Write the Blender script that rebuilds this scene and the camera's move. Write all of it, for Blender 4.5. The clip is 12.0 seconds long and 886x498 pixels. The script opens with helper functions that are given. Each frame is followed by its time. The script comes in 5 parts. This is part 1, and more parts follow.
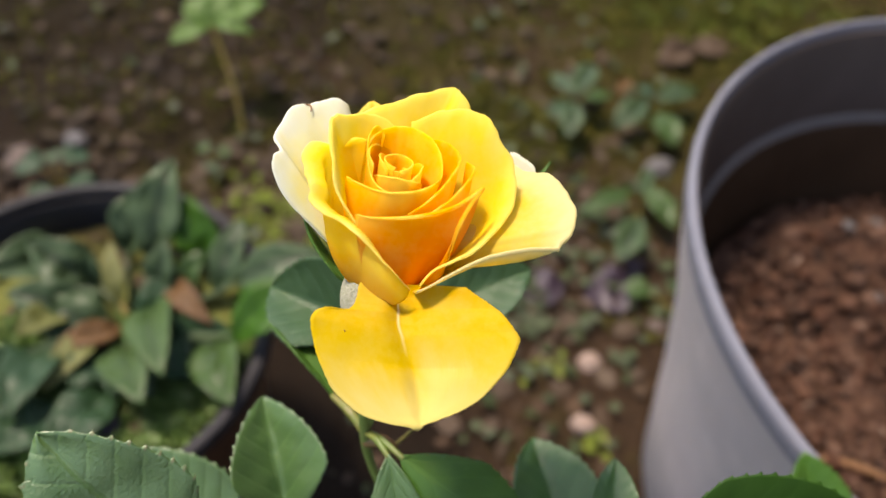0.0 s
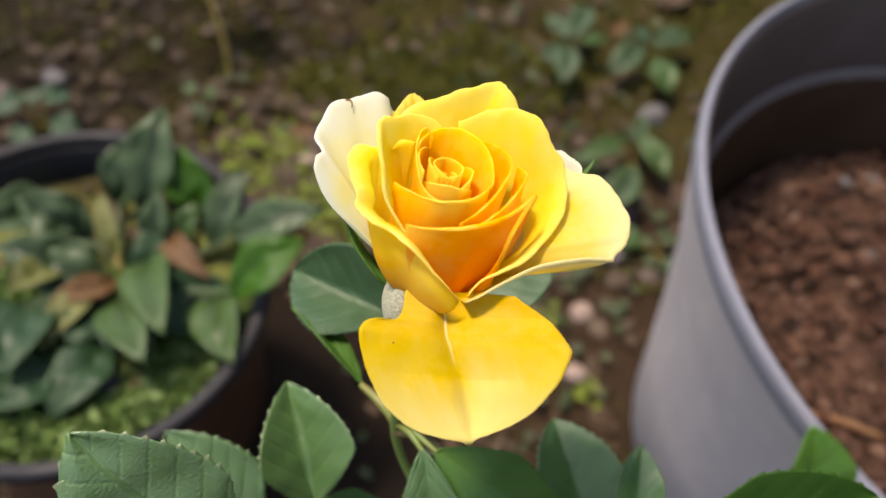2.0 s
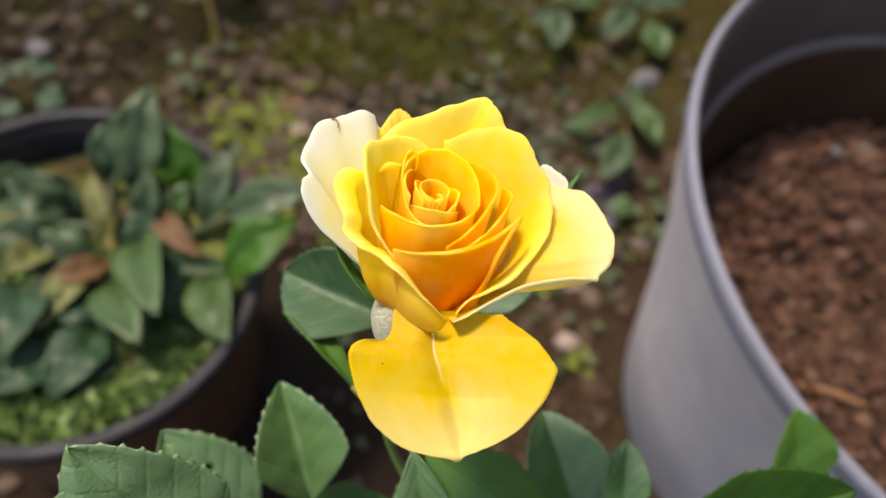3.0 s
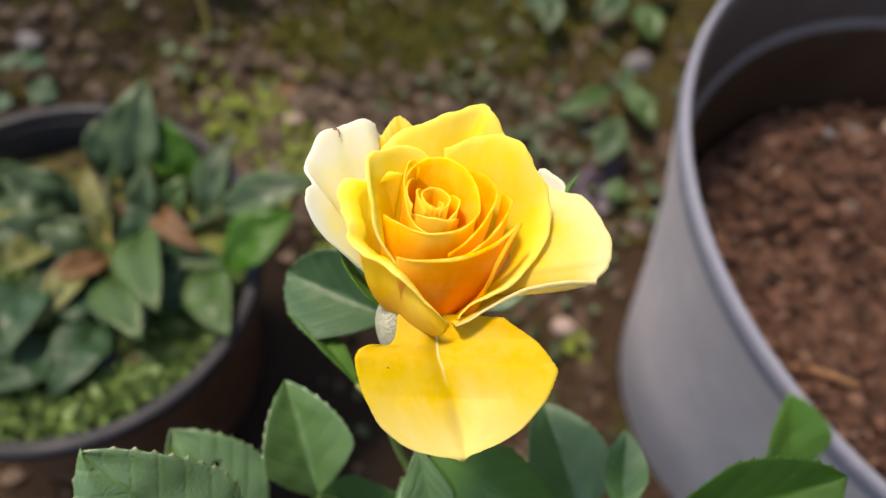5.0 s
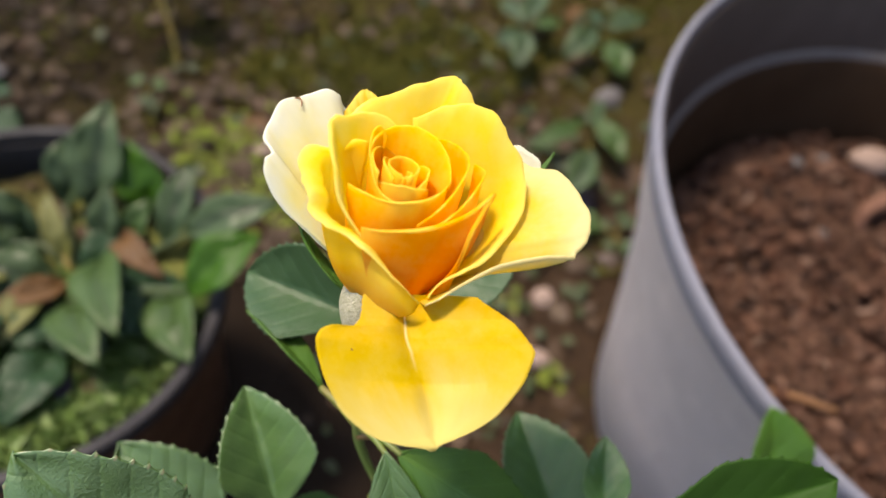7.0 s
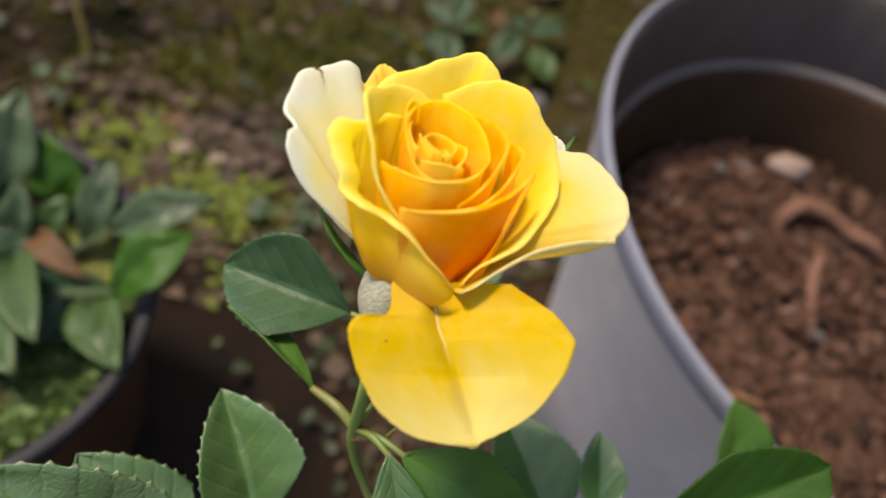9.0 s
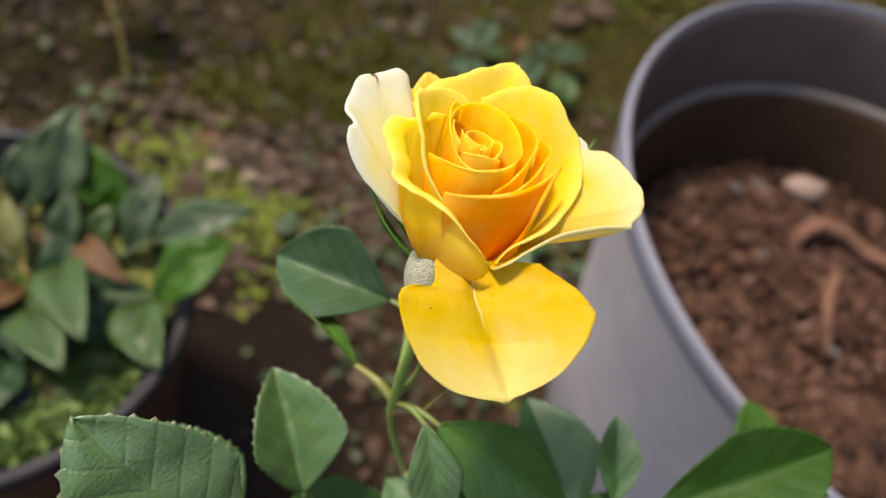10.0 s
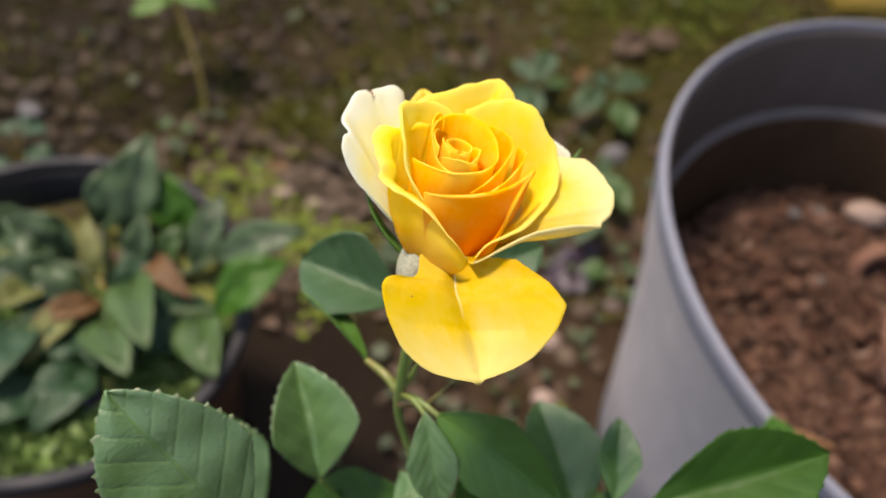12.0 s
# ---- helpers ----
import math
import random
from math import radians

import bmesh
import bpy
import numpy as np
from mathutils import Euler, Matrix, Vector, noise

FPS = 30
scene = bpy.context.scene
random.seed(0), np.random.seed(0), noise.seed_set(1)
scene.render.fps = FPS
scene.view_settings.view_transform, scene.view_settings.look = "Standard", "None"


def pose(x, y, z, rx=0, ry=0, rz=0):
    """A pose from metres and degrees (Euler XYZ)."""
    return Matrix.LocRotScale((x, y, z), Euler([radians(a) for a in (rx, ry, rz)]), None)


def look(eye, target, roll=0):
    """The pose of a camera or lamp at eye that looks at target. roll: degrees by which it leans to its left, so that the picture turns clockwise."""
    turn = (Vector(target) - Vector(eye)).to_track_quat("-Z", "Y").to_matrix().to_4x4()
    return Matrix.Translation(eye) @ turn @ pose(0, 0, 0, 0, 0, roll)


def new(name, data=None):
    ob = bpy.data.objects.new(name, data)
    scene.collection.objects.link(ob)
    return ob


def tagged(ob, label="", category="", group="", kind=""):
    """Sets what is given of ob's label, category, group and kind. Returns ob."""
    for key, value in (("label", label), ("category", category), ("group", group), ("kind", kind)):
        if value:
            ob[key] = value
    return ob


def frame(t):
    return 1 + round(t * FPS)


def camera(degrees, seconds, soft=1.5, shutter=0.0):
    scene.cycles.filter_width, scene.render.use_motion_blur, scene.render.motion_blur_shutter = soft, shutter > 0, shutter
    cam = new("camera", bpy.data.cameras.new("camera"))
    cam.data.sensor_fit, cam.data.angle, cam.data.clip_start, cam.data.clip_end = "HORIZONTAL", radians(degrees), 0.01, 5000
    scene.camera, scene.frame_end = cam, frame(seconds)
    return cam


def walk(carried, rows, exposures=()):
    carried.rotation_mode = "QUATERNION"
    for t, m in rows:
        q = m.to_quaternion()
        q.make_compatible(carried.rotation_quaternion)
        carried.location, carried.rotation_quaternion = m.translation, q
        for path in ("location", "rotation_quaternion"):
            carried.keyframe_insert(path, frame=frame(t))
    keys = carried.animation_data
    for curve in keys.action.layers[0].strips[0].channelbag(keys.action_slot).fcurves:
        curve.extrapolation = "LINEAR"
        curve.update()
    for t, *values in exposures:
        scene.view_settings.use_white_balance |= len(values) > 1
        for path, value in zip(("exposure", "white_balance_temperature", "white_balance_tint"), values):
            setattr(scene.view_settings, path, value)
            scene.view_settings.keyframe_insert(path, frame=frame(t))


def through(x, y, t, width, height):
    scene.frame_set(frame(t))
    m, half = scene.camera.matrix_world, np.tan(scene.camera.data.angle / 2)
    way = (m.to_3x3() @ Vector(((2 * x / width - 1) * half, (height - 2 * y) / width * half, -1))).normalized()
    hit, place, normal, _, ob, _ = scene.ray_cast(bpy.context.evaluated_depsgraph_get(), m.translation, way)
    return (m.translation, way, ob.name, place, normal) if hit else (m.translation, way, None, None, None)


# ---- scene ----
cam = camera(61.16, 12.0, soft=1.5)
cam.data.dof.use_dof = True
cam.data.dof.focus_distance = 0.152
cam.data.dof.aperture_fstop = 9.0
METRES, EYE, TILT, LEAN, TURN = 0.16, 0.582, -51.54, -4.84, 0.0
ROWS = [
    (0.0, -0.0015, -0.0055, -0.0010, 0.06, 0.04, 0.09),
    (0.5, 0.0005, 0.0032, 0.0022, 0.18, -0.27, 0.11),
    (1.0, -0.0066, -0.0069, 0.0370, -0.32, -1.43, -0.00),
    (1.5, -0.0305, 0.0222, 0.0609, -0.89, -3.56, -0.06),
    (2.0, -0.0869, 0.0274, 0.0886, -1.53, -5.06, -0.47),
    (2.5, -0.0808, 0.0246, 0.1305, -1.57, -7.14, -0.36),
    (3.0, -0.0784, 0.0245, 0.1662, -2.04, -8.32, 0.13),
    (3.2, -0.0822, 0.0183, 0.1786, -1.91, -8.15, -0.00),
    (4.8, -0.0832, 0.0079, 0.2120, -2.12, -9.79, 0.93),
    (5.0, -0.0874, 0.0068, 0.1994, -2.59, -9.71, 1.05),
    (5.5, -0.0676, 0.0214, 0.1500, -3.01, -8.63, 1.18),
    (6.0, -0.0804, 0.0439, 0.1299, -3.80, -7.42, 1.08),
    (6.5, -0.0799, 0.0545, 0.1122, -4.04, -6.66, 0.96),
    (7.0, -0.0825, 0.0547, 0.1051, -4.68, -6.20, 0.83),
    (7.5, -0.1174, 0.0921, 0.0986, -5.80, -6.35, 1.07),
    (7.7, -0.1332, 0.1229, 0.1080, -6.94, -6.88, 0.98),
    (9.3, -0.2493, 0.1152, 0.0628, -12.32, -5.60, -0.12),
    (9.5, -0.2664, 0.0978, 0.0544, -12.44, -5.70, -0.16),
    (10.0, -0.2680, 0.0104, 0.0321, -10.39, -3.77, -0.60),
    (10.5, -0.2283, -0.0365, 0.0261, -8.43, -2.95, -0.84),
    (11.0, -0.2558, -0.0275, -0.0107, -8.13, -3.14, -1.28),
    (11.5, -0.2261, -0.0750, -0.0229, -6.22, -2.12, -0.90),
    (12.0, -0.1589, -0.1076, -0.0114, -4.54, -1.30, -0.84),
]
walk(cam, [(t, pose(0, 0, EYE, TILT, LEAN, TURN) @ pose(METRES * x, METRES * y, METRES * z, 90 + pitch, roll, yaw)) for t, x, y, z, yaw, pitch, roll in ROWS],
     exposures=[(0.0, 0.78, 7850, 17), (2.0, 0.74, 7850, 17), (7.5, 0.76, 7850, 17), (9.5, 0.51, 7850, 17), (10.0, 0.68, 7850, 17), (10.5, 0.73, 7850, 17), (12.0, 0.76, 7850, 17)])

# ---- daylight ----
SUN_FROM = Vector((-0.35, 0.26, 0.90)).normalized()
world = bpy.data.worlds.new("sky")
scene.world = world
world.use_nodes = True
wn = world.node_tree
sky = wn.nodes.new("ShaderNodeTexSky")
sky.sky_type = "NISHITA"
sky.sun_disc = False
sky.sun_elevation = math.asin(SUN_FROM.z)
sky.sun_rotation = math.atan2(SUN_FROM.x, SUN_FROM.y)
wn.links.new(sky.outputs[0], wn.nodes["Background"].inputs["Color"])
wn.nodes["Background"].inputs["Strength"].default_value = 0.215
sun = new("sun", bpy.data.lights.new("sun", "SUN"))
sun.data.energy, sun.data.angle, sun.data.color = 3.6, radians(9.0), (1.0, 0.955, 0.88)
sun.matrix_world = look(SUN_FROM * 5, (0, 0, 0))


# ---- materials ----
class Mat:
    """A small writer of node materials."""

    def __init__(self, name, rough=0.6, spec=0.5, metal=0.0):
        self.m = bpy.data.materials.new(name)
        self.m.use_nodes = True
        self.t = self.m.node_tree
        self.b = self.t.nodes["Principled BSDF"]
        self.out = self.t.nodes["Material Output"]
        self.b.inputs["Roughness"].default_value = rough
        self.b.inputs["Specular IOR Level"].default_value = spec
        self.b.inputs["Metallic"].default_value = metal
        self.tc = self.t.nodes.new("ShaderNodeTexCoord")

    def node(self, kind, **values):
        n = self.t.nodes.new(kind)
        for key, value in values.items():
            n.inputs[key].default_value = value
        return n

    def link(self, a, b):
        self.t.links.new(a, b)

    def uv(self, sx=1.0, sy=1.0):
        n = self.node("ShaderNodeMapping")
        n.inputs["Scale"].default_value = (sx, sy, 1)
        self.link(self.tc.outputs["UV"], n.inputs["Vector"])
        return n.outputs[0]

    def noise(self, scale, detail=4.0, rough=0.6, vec=None, distort=0.0):
        n = self.node("ShaderNodeTexNoise", Scale=scale, Detail=detail, Roughness=rough, Distortion=distort)
        self.link(vec or self.tc.outputs["Object"], n.inputs["Vector"])
        return n.outputs["Fac"]

    def ramp(self, fac, *stops):
        n = self.t.nodes.new("ShaderNodeValToRGB")
        e = n.color_ramp.elements
        while len(e) < len(stops):
            e.new(0.5)
        for el, (p, c) in zip(e, stops):
            el.position = p
            el.color = (*c, 1) if len(c) == 3 else c
        self.link(fac, n.inputs["Fac"])
        return n.outputs["Color"]

    def math(self, op, a, b=0.0, clamp=False):
        n = self.t.nodes.new("ShaderNodeMath")
        n.operation, n.use_clamp = op, clamp
        for i, v in enumerate((a, b)):
            if isinstance(v, (int, float)):
                n.inputs[i].default_value = v
            else:
                self.link(v, n.inputs[i])
        return n.outputs[0]

    def mix(self, fac, a, b, kind="MIX"):
        n = self.t.nodes.new("ShaderNodeMix")
        n.data_type, n.blend_type = "RGBA", kind
        for i, v in ((0, fac), (6, a), (7, b)):
            if isinstance(v, (int, float)):
                n.inputs[i].default_value = v
            elif isinstance(v, tuple):
                n.inputs[i].default_value = (*v, 1)
            else:
                self.link(v, n.inputs[i])
        return n.outputs[2]

    def random(self):
        return self.t.nodes.new("ShaderNodeObjectInfo").outputs["Random"]

    def island(self):
        return self.t.nodes.new("ShaderNodeNewGeometry").outputs["Random Per Island"]

    def colour(self, c):
        if isinstance(c, tuple):
            self.b.inputs["Base Color"].default_value = (*c, 1)
        else:
            self.link(c, self.b.inputs["Base Color"])
        return self

    def rough(self, r):
        self.link(r, self.b.inputs["Roughness"])

    def bump(self, height, strength=0.3, distance=0.001):
        n = self.node("ShaderNodeBump", Strength=strength, Distance=distance)
        self.link(height, n.inputs["Height"])
        self.link(n.outputs[0], self.b.inputs["Normal"])
        return n.outputs[0]

    def thin(self, colour, amount):
        """Light that passes through a leaf or petal."""
        tr = self.node("ShaderNodeBsdfTranslucent")
        if isinstance(colour, tuple):
            tr.inputs["Color"].default_value = (*colour, 1)
        else:
            self.link(colour, tr.inputs["Color"])
        mx = self.node("ShaderNodeMixShader", Fac=amount)
        self.link(self.b.outputs[0], mx.inputs[1])
        self.link(tr.outputs[0], mx.inputs[2])
        self.link(mx.outputs[0], self.out.inputs["Surface"])


def split_uv(m):
    n = m.t.nodes.new("ShaderNodeSeparateXYZ")
    m.link(m.tc.outputs["UV"], n.inputs[0])
    return n.outputs[0], n.outputs[1]


def petal_material(name, base, body, edge, edge_from, translucency=0.38, blotch=0.4, streak=0.0, deep=0.5, relief=0.14):
    m = Mat(name, rough=0.6, spec=0.08)
    u, v = split_uv(m)
    wob = m.math("ADD", v, m.math("MULTIPLY", m.math("SUBTRACT", m.noise(5, 3, 0.6, m.uv(1.6, 0.7)), 0.5), 0.28))
    c = m.ramp(wob, (0.08 if deep <= 0.5 else 0.30, base), (deep, body), (edge_from, body), (min(1.0, edge_from + 0.22), edge))
    veins = m.noise(9, 2, 0.5, m.uv(14, 0.9))
    c = m.mix(m.math("MULTIPLY", veins, 0.22), c, body)
    blot = m.noise(420, 3)
    c = m.mix(m.ramp(blot, (0.45, (0, 0, 0)), (0.8, (0.18, 0.18, 0.18))), c, edge)
    c = m.mix(m.math("MULTIPLY", m.ramp(m.noise(95, 5, 0.65), (0.42, (0, 0, 0)), (0.66, (1, 1, 1))), blotch), c, edge)
    if streak:
        # Paler to the right of the crease, on the lower half.
        paler = m.math("MULTIPLY", m.ramp(u, (0.62, (0, 0, 0)), (0.70, (0.7, 0.7, 0.7)), (0.90, (0.25, 0.25, 0.25))), m.ramp(wob, (0.50, (0, 0, 0)), (0.74, (1, 1, 1))))
        c = m.mix(paler, c, edge)
        off = m.math("ABSOLUTE", m.math("SUBTRACT", m.math("ADD", u, m.math("MULTIPLY", m.noise(6, 2, 0.5, m.uv(0.3, 1.5)), 0.03)), 0.625))
        line = m.math("SUBTRACT", 1.0, m.math("MULTIPLY", off, 75.0), True)
        reach = m.ramp(v, (0.24, (0.4, 0.4, 0.4)), (0.32, (1, 1, 1)), (0.50, (0.5, 0.5, 0.5)), (0.64, (0, 0, 0)))
        c = m.mix(m.math("MULTIPLY", m.math("MULTIPLY", line, reach), streak), c, (0.96, 0.90, 0.55))
    m.colour(c)
    h = m.math("ADD", m.math("MULTIPLY", veins, 0.7), m.math("MULTIPLY", m.noise(900, 3), 0.5))
    m.bump(h, relief, 0.0006)
    soft = m.node("ShaderNodeGamma", Gamma=0.62)
    m.link(c, soft.inputs["Color"])
    m.thin(soft.outputs[0], translucency)
    return m.m


PETAL_HEART = petal_material("petal_heart", (0.98, 0.30, 0.002), (0.98, 0.69, 0.022), (0.97, 0.85, 0.20), 0.86, 0.68, deep=0.84)
PETAL_CUP = petal_material("petal_cup", (0.98, 0.34, 0.002), (0.98, 0.60, 0.013), (0.97, 0.84, 0.22), 0.90, 0.70, deep=0.93)
PETAL_OUTER = petal_material("petal_outer", (0.98, 0.48, 0.004), (0.95, 0.75, 0.032), (0.92, 0.84, 0.28), 0.74, 0.66, blotch=0.30)
PETAL_PALE = petal_material("petal_pale", (0.768, 0.4608, 0.0067), (0.768, 0.5952, 0.0672), (0.7296, 0.672, 0.3648), 0.58, 0.55)
# White towards the rim, yellow towards the foot.
PETAL_WHITE = petal_material("petal_creamy_white", (0.88, 0.66, 0.035), (0.86, 0.82, 0.40), (0.85, 0.875, 0.78), 0.66, 0.58, blotch=0.5, relief=0.05, deep=0.56)
# Deeper amber near the foot: petal pigment and the bloom's cast shade together.
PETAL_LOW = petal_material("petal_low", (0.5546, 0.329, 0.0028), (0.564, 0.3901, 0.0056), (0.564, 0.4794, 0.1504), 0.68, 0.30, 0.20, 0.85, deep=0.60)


def leaf_material(name, dark, light, rough=0.42, veins=9.0, through=0.2, vein_depth=0.5, spec=0.5, band=0.0):
    m = Mat(name, rough=rough, spec=spec)
    u, v = split_uv(m)
    side = m.math("ABSOLUTE", m.math("SUBTRACT", u, 0.5))
    wave = m.math("SINE", m.math("MULTIPLY", m.math("SUBTRACT", m.math("MULTIPLY", v, veins), m.math("MULTIPLY", side, veins * 0.75)), 6.283))
    ridge = m.math("POWER", m.math("MULTIPLY", m.math("ADD", wave, 1.0), 0.5), 14.0)
    mid = m.math("SUBTRACT", 1.0, m.math("MULTIPLY", side, 45.0), True)
    net = m.noise(38, 3, 0.6, m.uv(1.0, 1.5))
    line = m.math("MAXIMUM", m.math("MULTIPLY", ridge, 0.5), mid)
    c = m.mix(m.noise(160, 4), dark, light)
    c = m.mix(m.math("MULTIPLY", m.random(), 0.45), c, light)
    c = m.mix(m.math("MULTIPLY", line, 0.14), c, tuple(min(1, x * 1.9) for x in light))
    spots = m.ramp(m.noise(520, 2), (0.70, (0, 0, 0)), (0.76, (0.3, 0.3, 0.3)))
    c = m.mix(spots, c, tuple(min(1, x * 1.7 + 0.02) for x in light))
    if band:
        c = m.mix(m.math("MULTIPLY", m.math("SUBTRACT", 1.0, m.math("MULTIPLY", side, 5.0), True), band), c, tuple(x * 0.5 for x in dark))
    m.colour(c)
    m.rough(m.ramp(m.noise(240, 3), (0.3, (rough - 0.1,) * 3), (0.75, (rough + 0.16,) * 3)))
    h = m.math("SUBTRACT", m.math("MULTIPLY", net, 0.55), m.math("MULTIPLY", line, 0.6))
    m.bump(h, vein_depth, 0.0012)
    m.thin(tuple(min(1, x * 1.8) for x in light), through)
    return m.m


ROSE_LEAF = leaf_material("rose_leaf", (0.0216, 0.07, 0.0119), (0.054, 0.124, 0.0306), 0.42, 6, 0.07, 0.55, 0.7)
ROSE_LEAF_SHEEN = leaf_material("rose_leaf_sheen", (0.0291, 0.0877, 0.016), (0.0694, 0.1428, 0.0416), 0.38, 6, 0.07, 0.45, 1.0)
ROSE_LEAF_COOL = leaf_material("rose_leaf_cool", (0.014, 0.0478, 0.0128), (0.034, 0.0791, 0.0304), 0.44, 6, 0.06, 0.40, 0.45)
ROSE_LEAF_SOFT = leaf_material("rose_leaf_soft", (0.0198, 0.0714, 0.0119), (0.044, 0.1134, 0.0255), 0.38, 6, 0.10, 0.32, 0.7)
ROSE_LEAF_YOUNG = leaf_material("rose_leaf_young", (0.0255, 0.0853, 0.0076), (0.0527, 0.1312, 0.0187), 0.46, 6, 0.10, 0.22, 0.4)
ROSE_LEAF_DEEP = leaf_material("rose_leaf_deep", (0.0092, 0.0396, 0.0024), (0.0219, 0.0681, 0.0064), 0.55, 6, 0.14, 0.10, 0.25)
BROAD = leaf_material("broad_leaf_greygreen", (0.0136, 0.0336, 0.0116), (0.056, 0.092, 0.0422), 0.42, 5, 0.12, 0.10, 0.25, band=0.9)
BROAD_BRIGHT = leaf_material("broad_leaf_bright", (0.0166, 0.0677, 0.0028), (0.033, 0.1024, 0.0055), 0.44, 5, 0.30, 0.2, 0.3)
BROAD_PALE = leaf_material("broad_leaf_pale", (0.0189, 0.051, 0.0096), (0.0568, 0.1038, 0.032), 0.42, 5, 0.2, 0.12, 0.3, band=0.5)
BROAD_DARK = leaf_material("broad_leaf_dark", (0.010, 0.030, 0.012), (0.022, 0.054, 0.022), 0.44, 5, 0.1, 0.3, 0.25)
BROAD_YELLOW = leaf_material("broad_leaf_yellowing", (0.0638, 0.0842, 0.017), (0.1402, 0.1416, 0.0374), 0.55, 5, 0.2, 0.4)
BROAD_ORANGE = leaf_material("broad_leaf_withered", (0.030, 0.016, 0.006), (0.135, 0.062, 0.012), 0.6, 5, 0.15, 0.5)
PURPLE_LEAF = leaf_material("purple_leaf", (0.0164, 0.0084, 0.0164), (0.0351, 0.021, 0.0351), 0.45, 5, 0.08, 0.4)
WEED_LEAF = leaf_material("weed_leaf", (0.0432, 0.108, 0.013), (0.0936, 0.1728, 0.0396), 0.50, 5, 0.25, 0.2, 0.3)
LEAF_OF = {"w": WEED_LEAF, "g": BROAD, "b": BROAD_BRIGHT, "p": BROAD_PALE, "d": BROAD_DARK, "y": BROAD_YELLOW, "o": BROAD_ORANGE, "v": PURPLE_LEAF}


def stem_material(name, a, b):
    m = Mat(name, rough=0.48)
    m.colour(m.mix(m.ramp(m.noise(90, 3), (0.35, (0, 0, 0)), (0.7, (1, 1, 1))), a, b))
    m.bump(m.noise(1500, 3), 0.25, 0.0004)
    return m.m


STEM = stem_material("rose_stem", (0.1105, 0.204, 0.0382), (0.1785, 0.204, 0.0595))
SPINE = stem_material("leaf_tooth", (0.07, 0.10, 0.04), (0.16, 0.17, 0.09))
BLEMISH = stem_material("petal_blemish", (0.10, 0.045, 0.012), (0.20, 0.09, 0.02))
BROAD_STEM = stem_material("broad_leaf_stem", (0.0298, 0.0553, 0.0153), (0.051, 0.0723, 0.0255))
PETIOLE = stem_material("leaf_petiole", (0.085, 0.1403, 0.0238), (0.1615, 0.1275, 0.034))
STEM_RED = stem_material("rose_node", (0.17, 0.136, 0.0425), (0.221, 0.0935, 0.0425))
WEED_STEM = stem_material("weed_stem", (0.17, 0.145, 0.030), (0.19, 0.125, 0.028))
m = Mat("rose_hip", rough=0.8, spec=0.2)
m.colour(m.mix(m.ramp(m.noise(1400, 4), (0.3, (0, 0, 0)), (0.75, (1, 1, 1))), (0.30, 0.31, 0.20), (0.50, 0.48, 0.37)))
m.bump(m.noise(2200, 3), 0.8, 0.0012)
HIP = m.m


def pot_material(name, dark, light, rough, dust, streak=7.0, spec=0.4):
    m = Mat(name, rough=rough, spec=spec)
    mp = m.node("ShaderNodeMapping")
    mp.inputs["Scale"].default_value = (1, 1, 0.12)
    m.link(m.tc.outputs["Object"], mp.inputs["Vector"])
    s = m.noise(60, 5, 0.65, mp.outputs[0])
    blot = m.noise(streak, 5, 0.6, None, 0.6)
    c = m.mix(m.ramp(blot, (0.3, (0, 0, 0)), (0.7, (1, 1, 1))), dark, light)
    c = m.mix(m.ramp(s, (0.5, (0, 0, 0)), (0.75, (0.5, 0.5, 0.5))), c, dust)
    m.colour(c)
    m.rough(m.ramp(m.noise(40, 4), (0.3, (rough - 0.1,) * 3), (0.7, (rough + 0.15,) * 3)))
    sep = m.t.nodes.new("ShaderNodeSeparateXYZ")
    m.link(m.tc.outputs["Object"], sep.inputs[0])
    rings = m.math("SINE", m.math("ADD", m.math("MULTIPLY", sep.outputs[2], 1500.0), m.math("MULTIPLY", m.noise(8, 3), 3.0)))
    m.bump(m.math("ADD", m.math("ADD", s, m.math("MULTIPLY", rings, 0.28)), m.math("MULTIPLY", m.noise(700, 3), 0.3)), 0.25, 0.002)
    return m.m


POT_GREY = pot_material("grey_pot_plastic", (0.3355, 0.308, 0.3124), (0.3905, 0.3608, 0.3652), 0.55, (0.462, 0.4235, 0.4125))
POT_RIM = pot_material("grey_pot_rim", (0.1232, 0.1298, 0.1606), (0.1562, 0.1639, 0.198), 0.6, (0.1815, 0.1848, 0.209), spec=0.3)
# Inside colours, darker than the wall: the pot's inner shade plus soil stain.
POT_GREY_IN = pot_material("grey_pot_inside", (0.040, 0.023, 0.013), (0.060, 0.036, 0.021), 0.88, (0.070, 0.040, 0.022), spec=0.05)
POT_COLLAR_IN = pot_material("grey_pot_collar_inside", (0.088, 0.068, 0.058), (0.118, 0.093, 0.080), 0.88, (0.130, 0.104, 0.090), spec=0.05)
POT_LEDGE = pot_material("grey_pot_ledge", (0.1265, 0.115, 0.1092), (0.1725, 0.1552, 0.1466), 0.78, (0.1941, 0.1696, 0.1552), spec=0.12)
POT_BLACK = pot_material("black_pot_rim", (0.0085, 0.0085, 0.0102), (0.0153, 0.0145, 0.0179), 0.65, (0.0255, 0.0221, 0.0238), spec=0.35)
POT_BROWN = pot_material("brown_pot_plastic", (0.0467, 0.0204, 0.0102), (0.0765, 0.034, 0.017), 0.5, (0.102, 0.0595, 0.0382))


